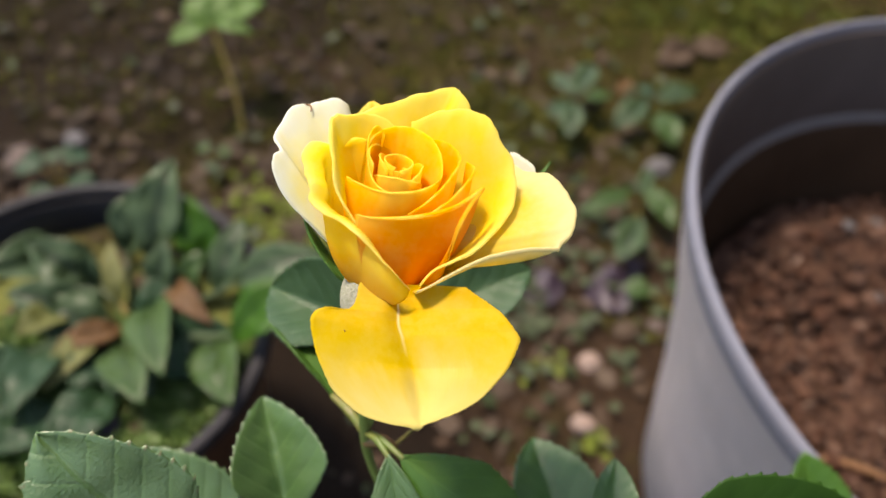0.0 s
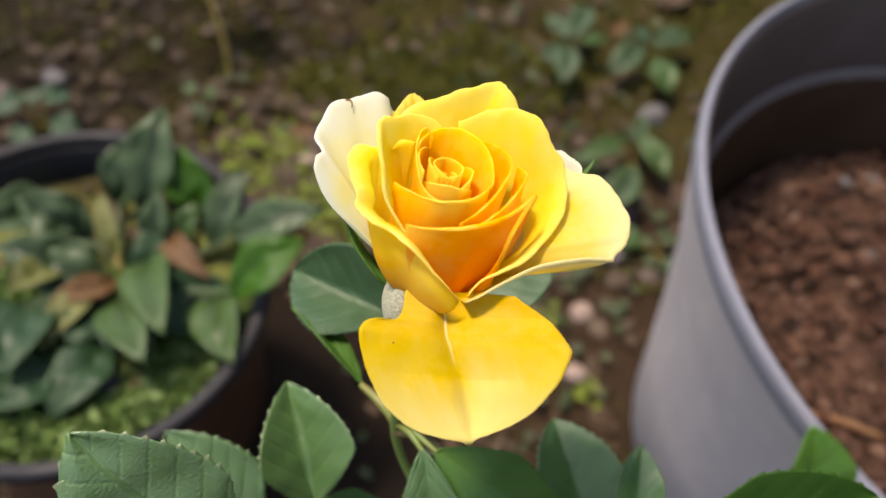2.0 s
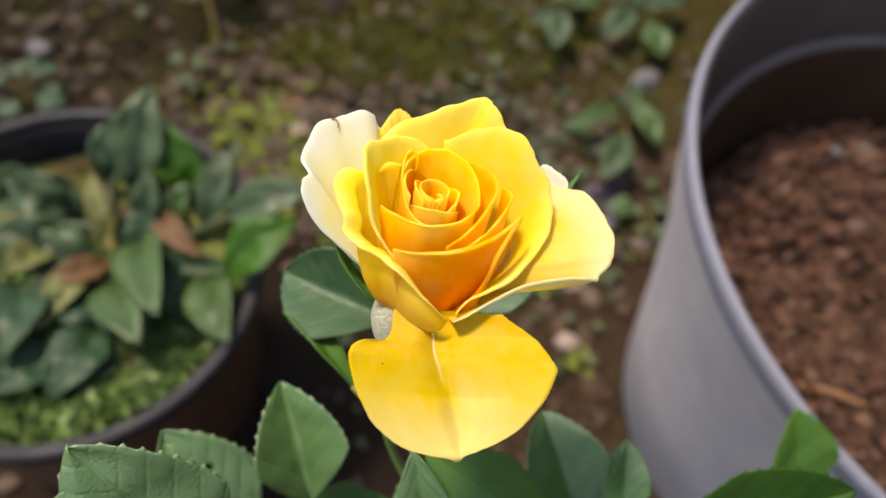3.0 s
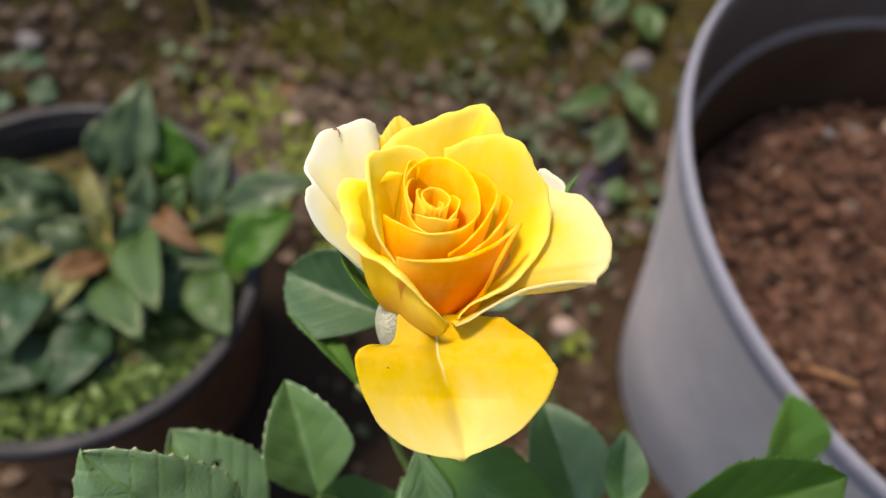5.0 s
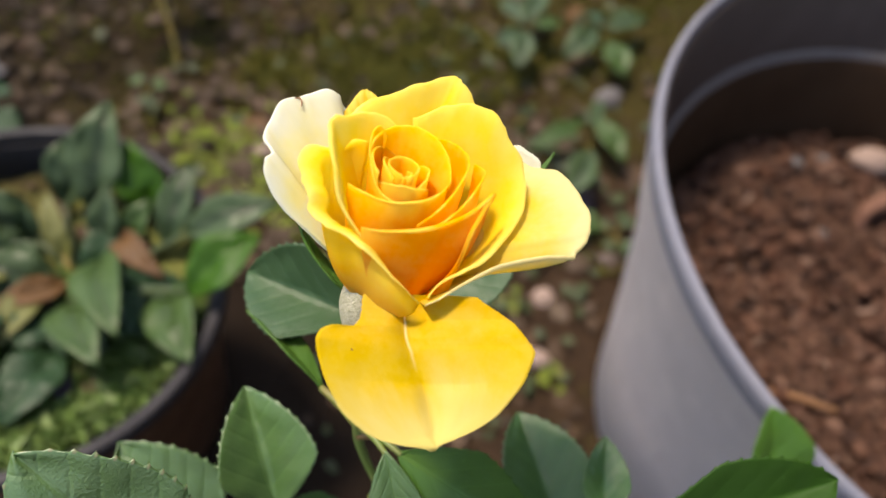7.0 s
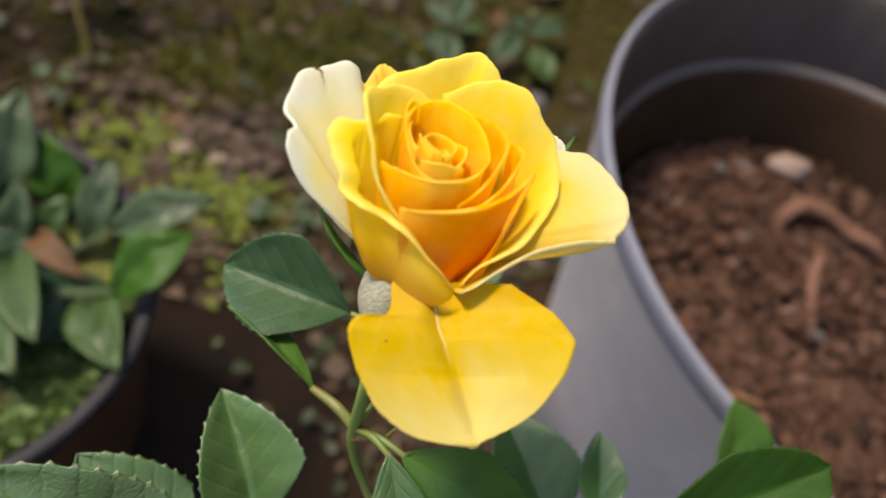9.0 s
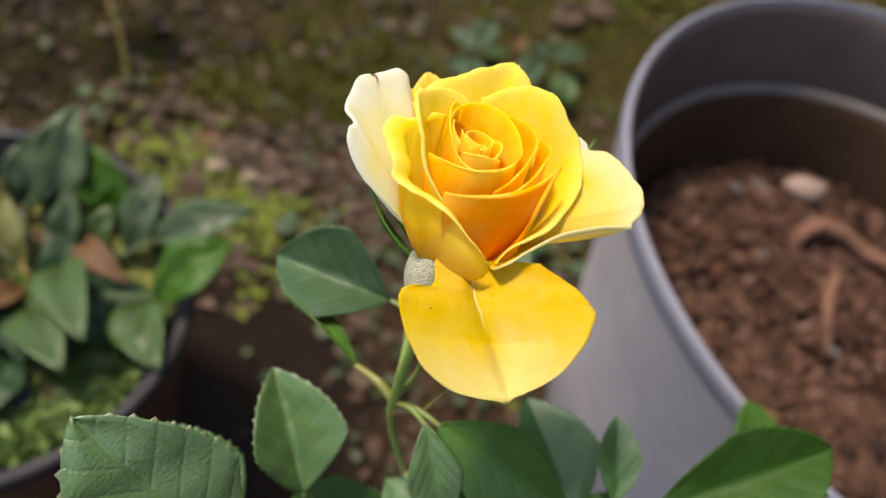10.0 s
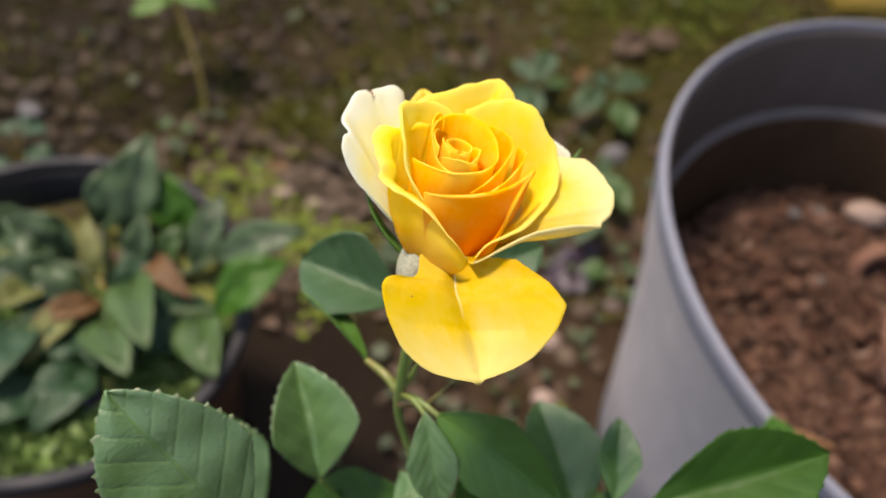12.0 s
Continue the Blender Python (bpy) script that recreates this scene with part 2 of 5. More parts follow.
def earth_material(name, dark, mid, light, moss=None, moss_scale=3.0, moss_cut=0.5, ahead=False):
    m = Mat(name, rough=0.95, spec=0.15)
    fine = m.noise(160, 8, 0.7)
    c = m.ramp(fine, (0.30, dark), (0.50, mid), (0.68, light))
    if moss:
        patch = m.math("ADD", m.noise(moss_scale, 6, 0.62), m.math("MULTIPLY", m.math("SUBTRACT", m.noise(55, 5, 0.7), 0.5), 0.5))
        if ahead:
            sep = m.t.nodes.new("ShaderNodeSeparateXYZ")
            m.link(m.tc.outputs["Object"], sep.inputs[0])
            patch = m.math("ADD", patch, m.ramp(m.math("MULTIPLY", sep.outputs[1], 0.8), (0.28, (0, 0, 0)), (0.52, (0.16, 0.16, 0.16))))
            patch = m.math("SUBTRACT", patch, m.ramp(m.math("ADD", sep.outputs[0], 0.5), (0.18, (0.07, 0.07, 0.07)), (0.50, (0, 0, 0))))
        c = m.mix(m.ramp(patch, (moss_cut - 0.05, (0, 0, 0)), (moss_cut + 0.07, (0.9, 0.9, 0.9))), c, m.ramp(fine, (0.3, tuple(x * 0.45 for x in moss)), (0.65, moss)))
    else:
        c = m.mix(m.ramp(m.noise(22, 4, 0.6), (0.38, (0.75, 0.75, 0.75)), (0.62, (0, 0, 0))), c, tuple(x * 0.5 for x in mid))
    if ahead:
        # Earth turns darker towards the back left, within reach of one point.
        darker = m.math("ADD", m.math("MULTIPLY", m.math("SUBTRACT", sep.outputs[1], sep.outputs[0]), 0.6), m.math("MULTIPLY", m.noise(6, 4), 0.5))
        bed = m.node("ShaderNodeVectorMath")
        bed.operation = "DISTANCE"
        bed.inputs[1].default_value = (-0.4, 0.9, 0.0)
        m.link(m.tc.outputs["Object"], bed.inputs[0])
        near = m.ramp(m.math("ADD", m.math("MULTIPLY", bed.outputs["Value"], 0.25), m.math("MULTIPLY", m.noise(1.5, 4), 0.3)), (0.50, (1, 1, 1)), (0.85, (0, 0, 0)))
        c = m.mix(m.math("MULTIPLY", m.ramp(darker, (0.66, (0, 0, 0)), (0.84, (0.85, 0.85, 0.85))), near), c, dark)
        # The brown pot's cast shade, put into the earth colour as a ragged patch.
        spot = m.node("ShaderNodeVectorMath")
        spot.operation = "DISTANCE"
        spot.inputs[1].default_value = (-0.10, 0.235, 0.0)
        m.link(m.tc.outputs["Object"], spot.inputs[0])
        pot_shade = m.math("ADD", spot.outputs["Value"], m.math("MULTIPLY", m.math("SUBTRACT", m.noise(14, 5), 0.5), 0.12))
        c = m.mix(m.ramp(pot_shade, (0.14, (0.97, 0.97, 0.97)), (0.21, (0, 0, 0))), c, dark)
    grit = m.noise(620, 2)
    c = m.mix(m.ramp(grit, (0.66, (0, 0, 0)), (0.74, (0.5, 0.5, 0.5))), c, (0.16, 0.13, 0.10))
    m.colour(c)
    m.bump(m.math("ADD", fine, m.math("MULTIPLY", grit, 0.4)), 0.9, 0.006)
    return m.m


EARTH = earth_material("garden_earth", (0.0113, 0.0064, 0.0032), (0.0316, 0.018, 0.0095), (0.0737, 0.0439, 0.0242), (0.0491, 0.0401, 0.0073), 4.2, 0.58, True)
POT_SOIL = earth_material("potting_soil", (0.0218, 0.0103, 0.0059), (0.0961, 0.0495, 0.0317), (0.2294, 0.136, 0.097))
POT_MOSS = earth_material("mossy_soil", (0.0255, 0.017, 0.0102), (0.0595, 0.051, 0.017), (0.102, 0.0935, 0.034), (0.221, 0.2465, 0.068), 14.0, 0.42)


def bits_material(name, *colours, rough=0.8, through=0.0):
    """Many small bits, each with a colour of its own."""
    m = Mat(name, rough=rough, spec=0.25)
    n = len(colours)
    c = m.ramp(m.island(), *((i / max(1, n - 1), k) for i, k in enumerate(colours)))
    c = m.mix(m.math("MULTIPLY", m.noise(240, 4), 0.55), c, tuple(x * 0.45 for x in colours[n // 2]))
    m.colour(c)
    m.bump(m.noise(500, 3), 0.4, 0.001)
    if through:
        m.thin(c, through)
    return m.m


PEBBLES = bits_material("pebbles", (0.0284, 0.023, 0.0152), (0.0506, 0.0401, 0.0273), (0.079, 0.0637, 0.0444), (0.0379, 0.0327, 0.0253), (0.1138, 0.091, 0.0657))
LITTER = bits_material("leaf_litter", (0.0347, 0.0194, 0.0101), (0.0758, 0.0443, 0.0253), (0.0474, 0.0303, 0.0182), (0.1138, 0.076, 0.0505), (0.041, 0.0273, 0.0171))
LITTER_PALE = bits_material("leaf_litter_faded", (0.041, 0.0279, 0.0182), (0.0822, 0.0577, 0.0394), (0.0569, 0.0382, 0.0253), (0.1138, 0.082, 0.0581), (0.0474, 0.0339, 0.0202))
LITTER_DARK = bits_material("leaf_litter_rotting", (0.0133, 0.0082, 0.0044), (0.03, 0.019, 0.0098), (0.02, 0.0126, 0.0069), (0.0567, 0.041, 0.0246), (0.0234, 0.019, 0.006))
CRUMBS = bits_material("soil_crumbs", (0.0127, 0.0053, 0.0032), (0.0422, 0.0177, 0.01), (0.072, 0.0326, 0.0199), (0.1162, 0.056, 0.0348), (0.0211, 0.0094, 0.0058), (0.0739, 0.0295, 0.0158), (0.0498, 0.0233, 0.0145), (0.1549, 0.0863, 0.0594))
CHIPS = bits_material("bark_chips", (0.0472, 0.0254, 0.0168), (0.1022, 0.0553, 0.0378), (0.165, 0.0948, 0.0659), (0.0707, 0.0395, 0.0274), (0.22, 0.1462, 0.1126))
MOSS = bits_material("moss", (0.0889, 0.0935, 0.0122), (0.145, 0.1403, 0.0206), (0.0636, 0.0692, 0.0122), (0.2057, 0.1777, 0.0344), rough=0.9, through=0.25)
MOSS_BRIGHT = bits_material("moss_bright", (0.119, 0.17, 0.0187), (0.1955, 0.2465, 0.0425), (0.085, 0.1275, 0.017), (0.255, 0.2805, 0.085), rough=0.9, through=0.25)
MOSS_POT = bits_material("moss_in_pot", (0.1223, 0.213, 0.0413), (0.2189, 0.3424, 0.0992), (0.0966, 0.1675, 0.0413), (0.2832, 0.3804, 0.1652), rough=0.9, through=0.3)
WEEDS = bits_material("weed_leaves", (0.0298, 0.051, 0.017), (0.0553, 0.0808, 0.0298), (0.0723, 0.0892, 0.051), (0.0382, 0.0595, 0.0272), rough=0.55, through=0.2)


def stone_material(name, a, b):
    m = Mat(name, rough=0.8, spec=0.3)
    m.colour(m.mix(m.noise(110, 5, 0.65), a, b))
    m.bump(m.noise(260, 5), 0.5, 0.003)
    return m.m


STONE_PINK = stone_material("pink_stone", (0.17, 0.119, 0.0978), (0.306, 0.2295, 0.1913))
STONE_GREY = stone_material("grey_stone", (0.0553, 0.0527, 0.0544), (0.1232, 0.119, 0.1232))
STONE_TAN = stone_material("tan_stone", (0.0638, 0.0476, 0.0408), (0.1275, 0.0978, 0.085))
ROOT = stone_material("root_bark", (0.085, 0.0382, 0.0255), (0.1955, 0.102, 0.068))
TWIG = stone_material("twig_bark", (0.1275, 0.0638, 0.0298), (0.255, 0.136, 0.068))


# ---- builders ----
def as_object(name, mesh, material, parent=None, label=""):
    mesh.materials.append(material)
    ob = new(name, mesh)
    if parent:
        ob.parent = parent
        ob.matrix_parent_inverse = parent.matrix_basis.inverted() if parent.parent is None else Matrix()
    return tagged(ob, label=label) if label else ob


def mesh_of(name, verts, faces, uvs=None, smooth=True):
    me = bpy.data.meshes.new(name)
    me.from_pydata([tuple(v) for v in verts], [], faces)
    if uvs is not None:
        layer = me.uv_layers.new(name="UVMap")
        idx = np.empty(len(me.loops), dtype=np.int32)
        me.loops.foreach_get("vertex_index", idx)
        layer.data.foreach_set("uv", np.asarray(uvs, dtype=np.float32)[idx].ravel())
    if smooth:
        me.polygons.foreach_set("use_smooth", [True] * len(me.polygons))
    me.update()
    return me


def sheet(nu, nv, place, wrap=False):
    """Vertices, faces and uvs of a grid; place(u, v) with u, v from 0 to 1."""
    verts, uvs, faces = [], [], []
    cols = nu if wrap else nu + 1
    for j in range(nv + 1):
        for i in range(cols):
            u, v = i / nu, j / nv
            verts.append(place(u, v))
            uvs.append((u, v))
    for j in range(nv):
        for i in range(nu):
            k = (i + 1) % cols
            faces.append((j * cols + i, j * cols + k, (j + 1) * cols + k, (j + 1) * cols + i))
    return verts, faces, uvs


def thicken(ob, depth):
    s = ob.modifiers.new("thickness", "SOLIDIFY")
    s.thickness, s.offset, s.use_even_offset = depth, 0.0, False
    return ob


def lathe(name, profile, material, parent=None, label="", seg=96, wobble=0.0, centre=(0, 0, 0)):
    """A turned ring: the closed profile of (radius, height) goes round the upright axis."""
    n = len(profile)

    def place(u, v):
        r, z = profile[round(v * n) % n]
        a = 2 * math.pi * u
        r *= 1 + wobble * math.sin(2 * a + 0.7) + wobble * 0.5 * math.sin(3 * a + z * 9)
        return (centre[0] + r * math.cos(a), centre[1] + r * math.sin(a), centre[2] + z)

    verts, faces, uvs = [], [], []
    for j in range(n):
        for i in range(seg):
            verts.append(place(i / seg, j / n))
            uvs.append((i / seg, j / n))
    for j in range(n):
        for i in range(seg):
            k = (i + 1) % seg
            faces.append((j * seg + i, j * seg + k, ((j + 1) % n) * seg + k, ((j + 1) % n) * seg + i))
    me = mesh_of(name, verts, faces, uvs)
    ob = as_object(name, me, material, parent, label)
    b = ob.modifiers.new("soft_edge", "BEVEL")
    b.width, b.segments, b.limit_method, b.angle_limit = 0.0012, 2, "ANGLE", radians(35)
    return ob


def tube(points, radii, seg=10, bumps=0.0):
    """A bent tube through a few points, smoothly."""
    pts = [Vector(p) for p in points]
    fine, rad = [], []
    for i in range(len(pts) - 1):
        p0, p1, p2, p3 = pts[max(0, i - 1)], pts[i], pts[i + 1], pts[min(len(pts) - 1, i + 2)]
        for k in range(8):
            s = k / 8
            fine.append(0.5 * (2 * p1 + (p2 - p0) * s + (2 * p0 - 5 * p1 + 4 * p2 - p3) * s * s + (3 * p1 - p0 - 3 * p2 + p3) * s ** 3))
            rad.append(radii[i] * (1 - s) + radii[i + 1] * s)
    fine.append(pts[-1]), rad.append(radii[-1])
    verts, faces, uvs = [], [], []
    side = Vector((0.3, 1, 0.2))
    for i, p in enumerate(fine):
        d = (fine[min(i + 1, len(fine) - 1)] - fine[max(i - 1, 0)]).normalized()
        a = d.cross(side).normalized()
        b = d.cross(a)
        for k in range(seg):
            w = 2 * math.pi * k / seg
            r = rad[i] * (1 + bumps * noise.noise(p * 300 + Vector((k, 0, 0))))
            verts.append(p + (a * math.cos(w) + b * math.sin(w)) * r)
            uvs.append((k / seg, i / len(fine)))
    for i in range(len(fine) - 1):
        for k in range(seg):
            n = (k + 1) % seg
            faces.append((i * seg + k, i * seg + n, (i + 1) * seg + n, (i + 1) * seg + k))
    faces.append(tuple(range(seg))[::-1])
    faces.append(tuple((len(fine) - 1) * seg + k for k in range(seg)))
    return verts, faces, uvs


def tube_object(name, points, radii, material, parent=None, label="", seg=10, bumps=0.0):
    return as_object(name, mesh_of(name, *tube(points, radii, seg, bumps)), material, parent, label)


def blade(base, tip, half, up, fold=0.25, droop=0.1, teeth=0, tooth=0.05, widest=0.45, cup=0.0, ripple=0.0, nu=12, nv=24, seed=0, point=1.0, pucker=0.006):
    """A leaf blade from base to tip. half: half its width; fold: how steeply the halves rise from the midrib; droop: sag of its length."""
    base, tip, up = Vector(base), Vector(tip), Vector(up)
    along = tip - base
    length = along.length
    y = along.normalized()
    x = y.cross(up).normalized()
    z = x.cross(y)
    if teeth:
        nv = teeth * 6

    def place(u, v):
        s = 2 * u - 1
        if teeth:
            s = math.copysign(1 - (1 - abs(s)) ** 1.6, s)
        w = (v / widest) ** 0.62 if v < widest else (1 - ((v - widest) / (1 - widest)) ** (1.9 if teeth else 1.9 * point)) ** (0.82 if teeth else 0.9 * point)
        w = half * max(0.0, min(1.0, w)) if v < 1 else 0.0
        edge = 1.0
        if teeth:
            jag = (0.0, 0.03, 0.08, 0.18, 0.45, 1.0)[round(v * teeth * 6) % 6] if abs(s) > 0.99 else 0.0
            edge = tooth * half * jag * (0.8 + 0.5 * noise.noise(Vector((v * 31, seed, s)))) * min(1, 6 * v, 9 * (1 - v))
        lat = s * w + (math.copysign(edge, s) if teeth else 0.0)
        lift = abs(s) * w * fold - cup * s * s * w - droop * length * (2 * v - 1) ** 2 + droop * length
        lift += ripple * half * noise.noise(Vector((s * 1.6 + seed * 7.1, v * 4.5, seed)))
        ahead = v * length
        if teeth:
            q = abs(s) * w / half
            lift -= pucker * half * math.sin(6.283 * (6 * v - 2.25 * q)) * min(1, 4 * q) * (1 - abs(s) ** 4) * w / half
            ahead += (abs(s) ** 3) * 0.04 * length * (1 - v) + 0.6 * edge
        return base + x * lat + y * ahead + z * lift

    return sheet(nu, nv, place)


# ---- ground ----
def ground_height(x, y):
    p = Vector((x, y, 0))
    near = 0.010 * noise.noise(p * 7) + 0.006 * noise.noise(p * 23 + Vector((5, 0, 0))) + 0.003 * noise.noise(p * 70)
    return near + 0.03 * math.tanh(x * 2.0) * math.exp(-abs(y) * 0.3) - 0.006


def build_ground():
    n = 260
    s = np.linspace(-1, 1, n + 1)
    spread = np.sinh(s * 5.6) / math.sinh(5.6) * 60.0
    verts = [(x + 0.05, y + 0.45, ground_height(x + 0.05, y + 0.45)) for y in spread for x in spread]
    faces = [(j * (n + 1) + i, j * (n + 1) + i + 1, (j + 1) * (n + 1) + i + 1, (j + 1) * (n + 1) + i) for j in range(n) for i in range(n)]
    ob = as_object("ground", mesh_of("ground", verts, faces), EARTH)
    return tagged(ob, "dark brown garden earth with patches of olive moss and painted shade", "ground", kind="structure")


build_ground()


def build_sky_block():
    """An unseen plain dark slab, added to the east to cut skylight."""
    m = Mat("sky_block_dark", rough=0.8, spec=0.2)
    m.colour(m.mix(m.noise(3, 6, 0.65), (0.035, 0.028, 0.022), (0.075, 0.060, 0.048)))
    m.bump(m.noise(40, 5), 0.4, 0.004)
    x0, x1, y0, y1, z0, z1 = 1.55, 1.70, -3.5, 3.5, -0.1, 2.8
    verts = [(x, y, z) for z in (z0, z1) for x, y in ((x0, y0), (x1, y0), (x1, y1), (x0, y1))]
    faces = [(0, 3, 2, 1), (4, 5, 6, 7), (0, 1, 5, 4), (1, 2, 6, 5), (2, 3, 7, 6), (3, 0, 4, 7)]
    ob = as_object("sky_block_east", mesh_of("sky_block_east", verts, faces, smooth=False), m.m)
    return tagged(ob, "unseen dark slab added beside the garden bed to block skylight", "wall", kind="structure")


build_sky_block()

# ---- large grey pot ----
BIG = (0.362, 0.218)


def build_big_pot():
    pot = new("plant_pot")
    pot.location = (*BIG, 0.0)
    tagged(pot, "large round grey plastic pot with a stepped collar", "plant pot")
    bpy.context.view_layer.update()
    c = (*BIG, 0.0)
    wall = [(0.140, 0.002), (0.147, 0.0), (0.152, 0.006), (0.1725, 0.120), (0.1925, 0.215), (0.2018, 0.245), (0.2096, 0.275), (0.2154, 0.297), (0.2161, 0.2995), (0.2157, 0.3003), (0.2130, 0.3005), (0.2125, 0.300),
            (0.2105, 0.297), (0.2000, 0.243), (0.1960, 0.2405), (0.1925, 0.232), (0.1695, 0.120), (0.148, 0.012), (0.140, 0.010)]
    lathe("wall", wall, POT_GREY, pot, centre=c, seg=128, wobble=0.004)
    rim = [(0.2142, 0.299), (0.2166, 0.300), (0.2174, 0.304), (0.2181, 0.309), (0.2177, 0.3125), (0.2158, 0.3142), (0.2135, 0.3130), (0.2125, 0.308), (0.2126, 0.3015), (0.2132, 0.2995)]
    lathe("rim", rim, POT_RIM, pot, "blue-grey rolled rim", centre=c, seg=128, wobble=0.004)
    # Thin linings and ledge added to carry the shaded, stained inside colours.
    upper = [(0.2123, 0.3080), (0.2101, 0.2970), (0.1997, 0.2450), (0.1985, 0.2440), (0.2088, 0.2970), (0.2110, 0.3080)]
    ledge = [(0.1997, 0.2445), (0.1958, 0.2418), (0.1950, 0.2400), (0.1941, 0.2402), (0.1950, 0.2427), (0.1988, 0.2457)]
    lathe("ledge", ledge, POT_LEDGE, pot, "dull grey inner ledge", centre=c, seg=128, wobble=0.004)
    lathe("collar_lining", upper, POT_COLLAR_IN, pot, "inside of the collar, shade and soil stain in its dark colour", centre=c, seg=128, wobble=0.004)
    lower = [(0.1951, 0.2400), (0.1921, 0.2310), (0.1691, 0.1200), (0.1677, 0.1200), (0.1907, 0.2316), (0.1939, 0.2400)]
    lathe("wall_lining", lower, POT_GREY_IN, pot, "inside wall, shade and soil stain in its dark colour", centre=c, seg=128, wobble=0.004)
    base = [(0.0005, 0.004), (0.139, 0.004), (0.139, 0.011), (0.0005, 0.011)]
    lathe("base", base, POT_GREY, pot, centre=c, seg=64)
    return pot


def soil_disc(name, c, radius, z, material, label, lump, seed, thick=0.02):
    rings, seg = 48, 110
    verts, faces = [], []
    for j in range(rings + 1):
        for i in range(seg):
            a = 2 * math.pi * i / seg
            r = radius * (0.02 + 0.98 * j / rings)
            x, y = c[0] + r * math.cos(a), c[1] + r * math.sin(a)
            p = Vector((x, y, seed))
            verts.append((x, y, z + lump * (noise.noise(p * 16) + 0.6 * noise.noise(p * 45) + 0.35 * noise.noise(p * 110))))
    for j in range(rings):
        for i in range(seg):
            k = (i + 1) % seg
            faces.append((j * seg + i, j * seg + k, (j + 1) * seg + k, (j + 1) * seg + i))
    faces.append(tuple(range(seg))[::-1])
    n = len(verts)
    for i in range(seg):
        a = 2 * math.pi * i / seg
        verts.append((c[0] + radius * 0.97 * math.cos(a), c[1] + radius * 0.97 * math.sin(a), z - thick))
    for i in range(seg):
        k = (i + 1) % seg
        faces.append((rings * seg + i, rings * seg + k, n + k, n + i))
    faces.append(tuple(n + i for i in range(seg))[::-1])
    ob = as_object(name, mesh_of(name, verts, faces), material)
    return tagged(ob, label, "soil", kind="stuff")


build_big_pot()
SOIL_Z = 0.178
soil_disc("potting_soil", BIG, 0.1745, SOIL_Z, POT_SOIL, "crumbly reddish brown potting soil in the grey pot", 0.012, 3.0, 0.05)

# ---- small dark pot ----
SMALL = (-0.192, 0.247)


def build_small_pot():
    pot = new("plant_pot")
    pot.location = (*SMALL, 0.0)
    tagged(pot, "round brown plastic pot with a thick black rim", "plant pot")
    bpy.context.view_layer.update()
    c = (*SMALL, 0.0)
    wall = [(0.092, 0.0), (0.098, 0.001), (0.1005, 0.006), (0.1075, 0.143), (0.1105, 0.146), (0.1115, 0.150), (0.1140, 0.1735), (0.1125, 0.1745), (0.1105, 0.173), (0.1035, 0.142), (0.0965, 0.012), (0.092, 0.010)]
    lathe("wall", wall, POT_BROWN, pot, centre=c, seg=96, wobble=0.003)
    rim = [(0.1142, 0.1655), (0.1172, 0.1660), (0.1184, 0.1700), (0.1192, 0.1780), (0.1180, 0.1812), (0.1150, 0.1822), (0.1122, 0.1812), (0.1105, 0.1785), (0.1100, 0.1745), (0.1142, 0.1738)]
    lathe("rim", rim, POT_BLACK, pot, "black rolled rim", centre=c, seg=96, wobble=0.003)
    inner = [(0.1098, 0.1740), (0.1034, 0.1440), (0.1022, 0.1440), (0.1085, 0.1745)]
    lathe("lining", inner, POT_BLACK, pot, "black inside wall", centre=c, seg=96, wobble=0.003)
    base = [(0.0005, 0.003), (0.0915, 0.003), (0.0915, 0.010), (0.0005, 0.010)]
    lathe("base", base, POT_BROWN, pot, centre=c, seg=64)
    return pot


build_small_pot()
soil_disc("mossy_soil", SMALL, 0.1030, 0.150, POT_MOSS, "damp soil grown over with bright green moss", 0.004, 8.0, 0.02)


